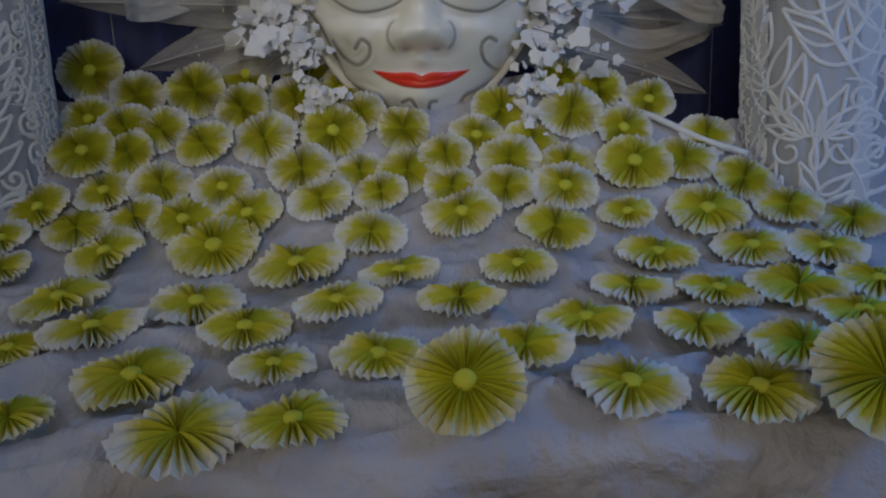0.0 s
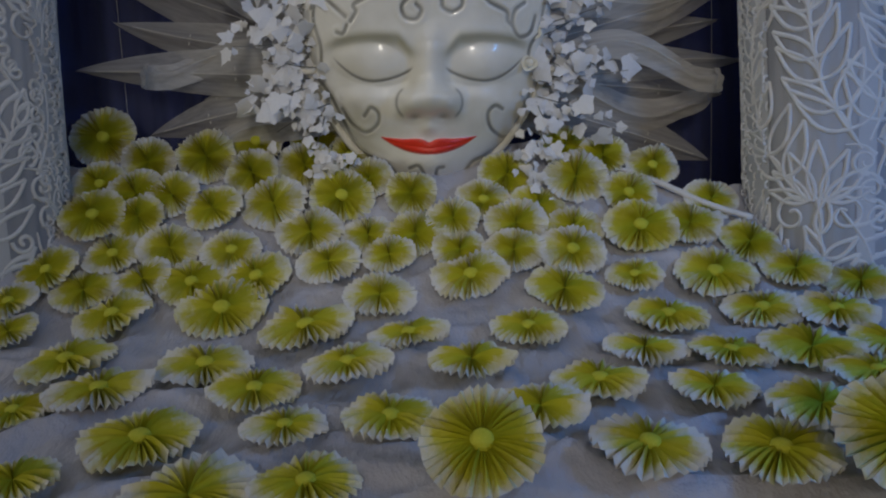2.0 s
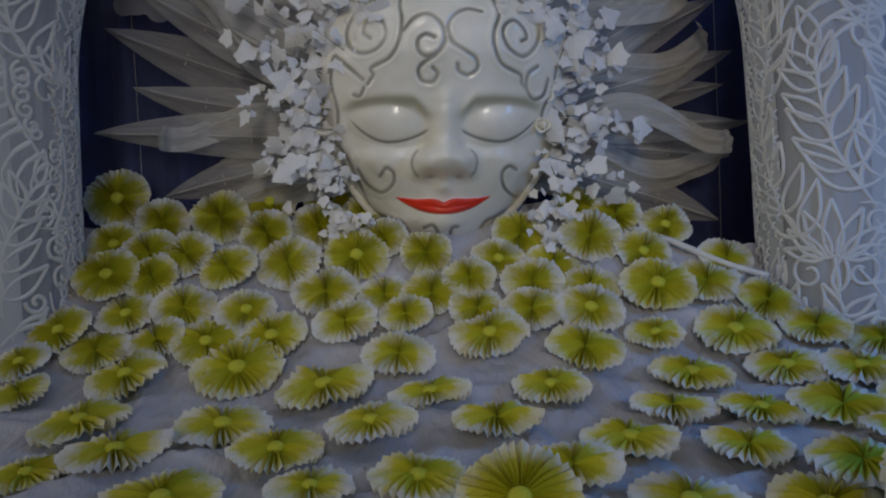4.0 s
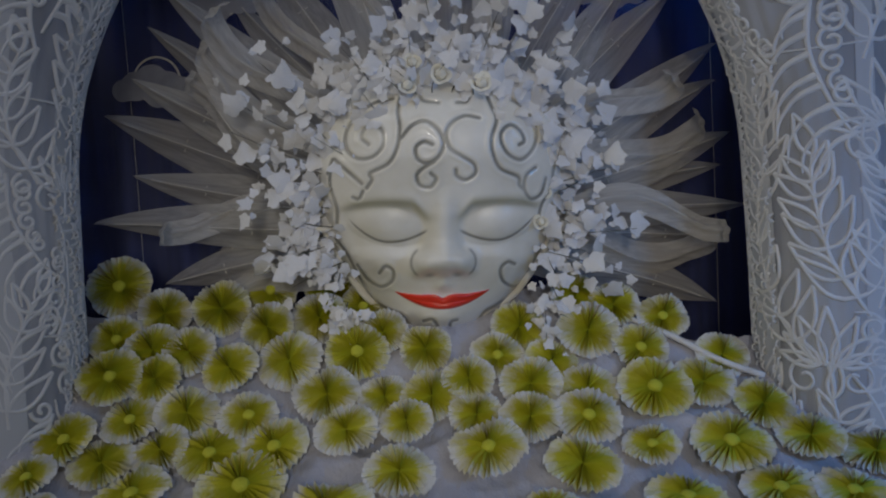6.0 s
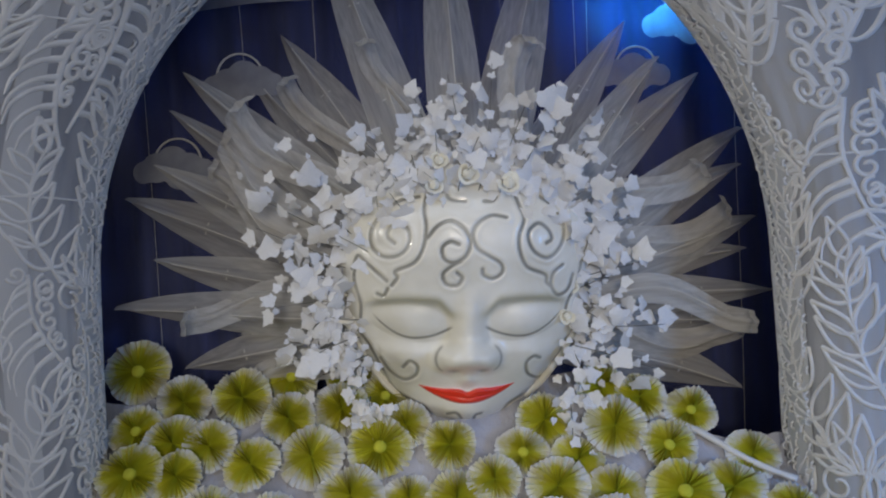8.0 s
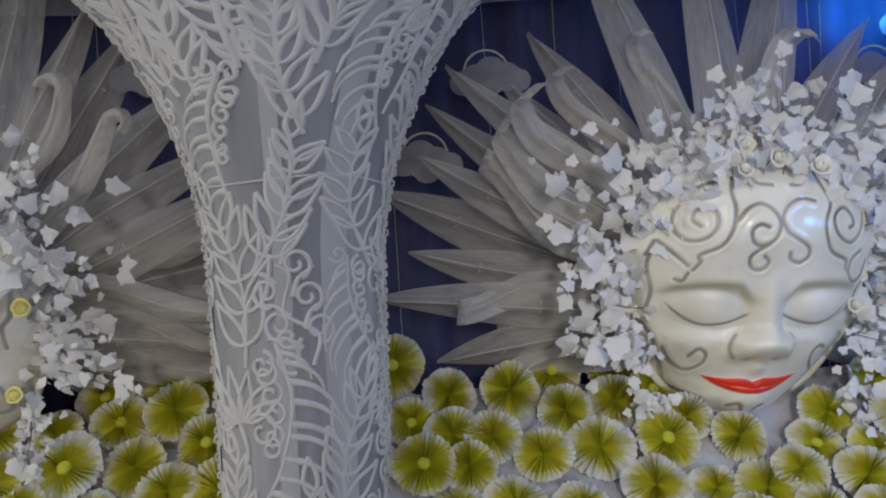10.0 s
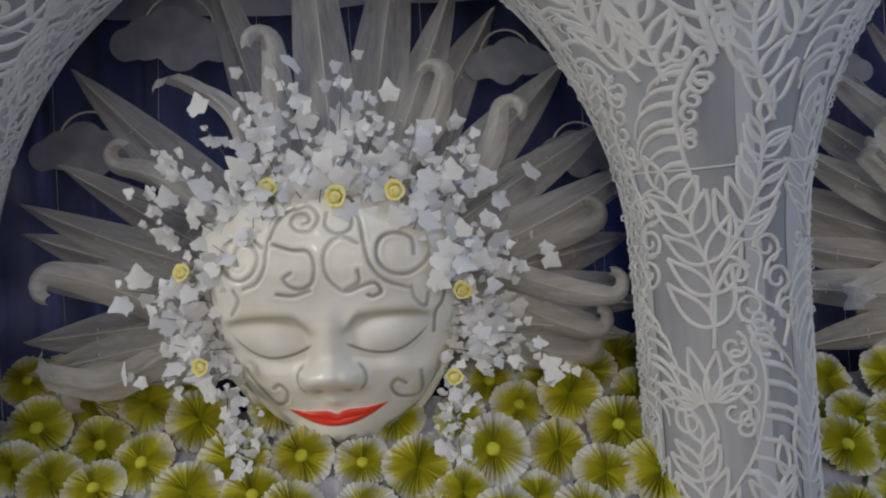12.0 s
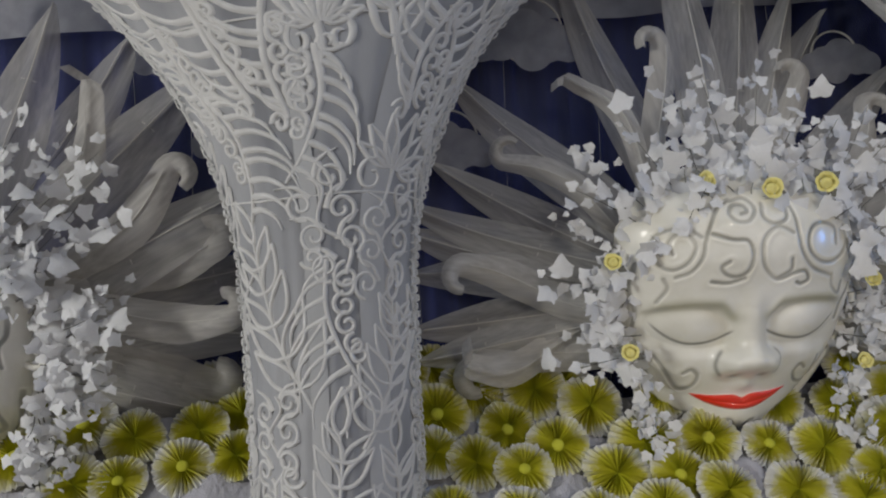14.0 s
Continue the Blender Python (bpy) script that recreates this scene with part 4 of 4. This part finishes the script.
def plant(*row, tilt=None, tall=0.0, centred=None):
    """Rosettes on the bed cloth: x, y and the diameter of each."""
    for x, y, wide in row:
        wide *= float(np.interp(y, (0.8, 1.3, 1.5, 1.75), (0.97, 1.02, 1.08, 1.12)))
        rng = random.Random(int(x * 1e4) * 7 + int(y * 1e4))
        lean = tilt if tilt is not None else float(np.interp(y, (0.8, 1.1, 1.25, 1.4, 1.55, 1.7), (6, 9, 16, 36, 52, 64)))
        slope = math.degrees(bed_slope(y))
        lean = (lean if tilt is not None else max(lean, slope + 1)) + rng.uniform(-2, 3)
        rise = 0.004 + tall + 0.5 * wide * math.sin(radians(max(0, lean - slope)))
        PLANTED[0] += 1
        button = rng.random() < (0.62 if y < 1.3 else 0.35)
        if centred is not None:
            button = centred
        base = cloth_z(x, y)
        if lean < 45 and tilt is None:
            rise = 0.002 + tall + max(cloth_z(x + p * wide * 0.4, y + q * wide * 0.4) - q * wide * 0.4 * math.tan(radians(lean)) - base for p in (-1, 0, 1) for q in (-1, 0, 1))
        m = pose(x, y, base + rise, lean, 0, rng.uniform(-12, 12)) @ pose(0, 0, 0, 0, rng.uniform(-6, 6), rng.uniform(0, 360)) @ Matrix.Scale(wide / 2, 4)
        label = "white pleated paper rosette sprayed yellow-green, " + ("with a round centre" if button else "with a pinched centre")
        thing = root("paper_rosette", m, label, "paper flower", "rosettes on the white cloth")
        share("paper_disc", DISCS[PLANTED[0] % len(DISCS)], Matrix.Identity(4), thing)
        if button:
            share("centre_button", CENTRE, Matrix.Identity(4), thing)



def edging():
    line = [(x, y, bed_z(y) + 0.025) for x, y in smooth_line([(0.72, 1.585), (0.80, 1.53), (0.87, 1.47), (0.94, 1.43)], 6)]
    v, f = tube(line, 0.0065, 7)
    tagged(mesh_object("cord_edging", v, f, LACE, None, "", True), "white cloth-covered cord lying over the paper rosettes", "cord")


edging()
plant((-0.12, 0.803, 0.1), (0.073, 0.761, 0.143), (0.189, 0.765, 0.116), (0.541, 0.788, 0.129), (0.668, 0.764, 0.122))
plant((-0.016, 0.877, 0.138), (0.147, 0.884, 0.106), (0.267, 0.917, 0.121), (0.663, 0.924, 0.112), (0.748, 0.834, 0.127))
plant((-0.221, 0.993, 0.1), (-0.12, 1.017, 0.14), (0.088, 0.998, 0.123), (0.207, 1.043, 0.129), (0.534, 0.97, 0.128), (0.857, 0.905, 0.124))
plant((-0.219, 1.138, 0.14), (-0.009, 1.113, 0.141), (0.376, 1.049, 0.126), (0.615, 1.047, 0.122), (0.729, 1.031, 0.121), (0.839, 1.027, 0.14), (0.955, 1.033, 0.117))
plant((-0.205, 1.281, 0.133), (-0.027, 1.289, 0.153), (0.125, 1.211, 0.158), (0.289, 1.162, 0.126), (0.471, 1.162, 0.122), (0.691, 1.176, 0.132))
plant((-0.405, 1.337, 0.1), (-0.365, 1.254, 0.1), (0.239, 1.278, 0.124), (0.396, 1.305, 0.136), (0.546, 1.262, 0.132), (0.846, 1.188, 0.125), (0.946, 1.159, 0.122))
plant((0.679, 1.306, 0.102), (0.814, 1.299, 0.141), (0.959, 1.306, 0.117), (1.053, 1.271, 0.124))
plant((-0.288, 1.365, 0.115), (-0.187, 1.377, 0.106), (-0.098, 1.364, 0.12), (0.018, 1.363, 0.126), (0.145, 1.379, 0.117), (0.254, 1.384, 0.1), (0.382, 1.391, 0.1), (0.478, 1.364, 0.111), (0.582, 1.361, 0.121))
plant((-0.369, 1.407, 0.113), (-0.261, 1.437, 0.11), (-0.158, 1.443, 0.116), (-0.04, 1.429, 0.11))
plant((0.104, 1.458, 0.123), (0.213, 1.45, 0.1), (0.303, 1.44, 0.116), (0.376, 1.459, 0.1), (0.493, 1.444, 0.117), (0.6, 1.433, 0.116), (0.72, 1.409, 0.135), (0.816, 1.422, 0.116), (0.912, 1.383, 0.108))
plant((-0.32, 1.502, 0.12), (-0.233, 1.502, 0.1), (-0.091, 1.514, 0.11), (0.024, 1.534, 0.128), (0.157, 1.542, 0.123), (0.297, 1.536, 0.1), (0.439, 1.519, 0.105), (0.544, 1.5, 0.104), (0.726, 1.51, 0.109))
plant((-0.342, 1.598, 0.104), (-0.259, 1.569, 0.113), (-0.182, 1.557, 0.107), (-0.029, 1.599, 0.104), (0.077, 1.615, 0.111), (0.212, 1.581, 0.1), (0.493, 1.576, 0.112), (0.63, 1.542, 0.122), (0.882, 1.486, 0.1))
plant((-0.379, 1.726, 0.13), (-0.261, 1.657, 0.107), (-0.134, 1.647, 0.116), (-0.035, 1.691, 0.112), (0.093, 1.69, 0.103), (0.168, 1.65, 0.1), (0.623, 1.623, 0.1), (0.701, 1.601, 0.1), (0.794, 1.569, 0.1))
plant((-1.959, 1.74, 0.1), (-1.9, 1.75, 0.1), (-1.816, 1.702, 0.131), (-1.683, 1.679, 0.123), (-1.574, 1.645, 0.127))
plant((-1.897, 1.649, 0.126), (-1.758, 1.609, 0.112), (-1.663, 1.567, 0.12), (-1.907, 1.567, 0.108), (-1.829, 1.551, 0.112), (-1.739, 1.528, 0.111))
plant((-1.489, 1.561, 0.136), (-1.361, 1.561, 0.121), (-1.245, 1.543, 0.103), (-1.141, 1.53, 0.124), (-1.445, 1.5, 0.11), (-1.565, 1.509, 0.125))
plant((-1.05, 1.621, 0.1), (-0.928, 1.633, 0.111), (-0.819, 1.637, 0.124), (-0.738, 1.573, 0.119), (-0.677, 1.655, 0.102))
plant((-0.994, 1.535, 0.136), (-0.868, 1.544, 0.116), (-0.792, 1.49, 0.117), (-0.69, 1.477, 0.138), (-0.925, 1.468, 0.104), (-1.059, 1.481, 0.1))
plant((-0.69, 1.746, 0.117), (-0.614, 1.743, 0.1))
plant((-2.373, 1.718, 0.127), (-2.593, 1.742, 0.121), (-2.299, 1.672, 0.106), (-2.741, 1.719, 0.131))
plant((-2.613, 1.657, 0.126), (-2.504, 1.63, 0.113), (-2.378, 1.64, 0.114), (-2.725, 1.612, 0.122))
plant((-2.514, 1.562, 0.102), (-2.595, 1.557, 0.118), (-2.396, 1.575, 0.109), (-2.295, 1.586, 0.1), (-2.752, 1.811, 0.101))
plant((0.367, 0.765, 0.13), tilt=46, tall=-0.012, centred=True)
plant((0.766, 0.715, 0.14), tilt=45)
plant((0.445, 0.89, 0.12), tilt=2, tall=0.012)
plant((-1.62, 1.43, 0.12), (-1.50, 1.44, 0.115), (-1.37, 1.46, 0.12), (-1.24, 1.45, 0.12), (-1.12, 1.44, 0.115), (-0.99, 1.43, 0.12), (-0.85, 1.42, 0.12), (-1.76, 1.44, 0.12), (-1.89, 1.45, 0.115))
plant((-1.74, 1.71, 0.11), (-1.62, 1.70, 0.11), (-1.30, 1.64, 0.11), (-1.42, 1.65, 0.11), (-1.18, 1.63, 0.11), (-0.76, 1.69, 0.11), (-0.86, 1.70, 0.11), (-0.98, 1.69, 0.11))
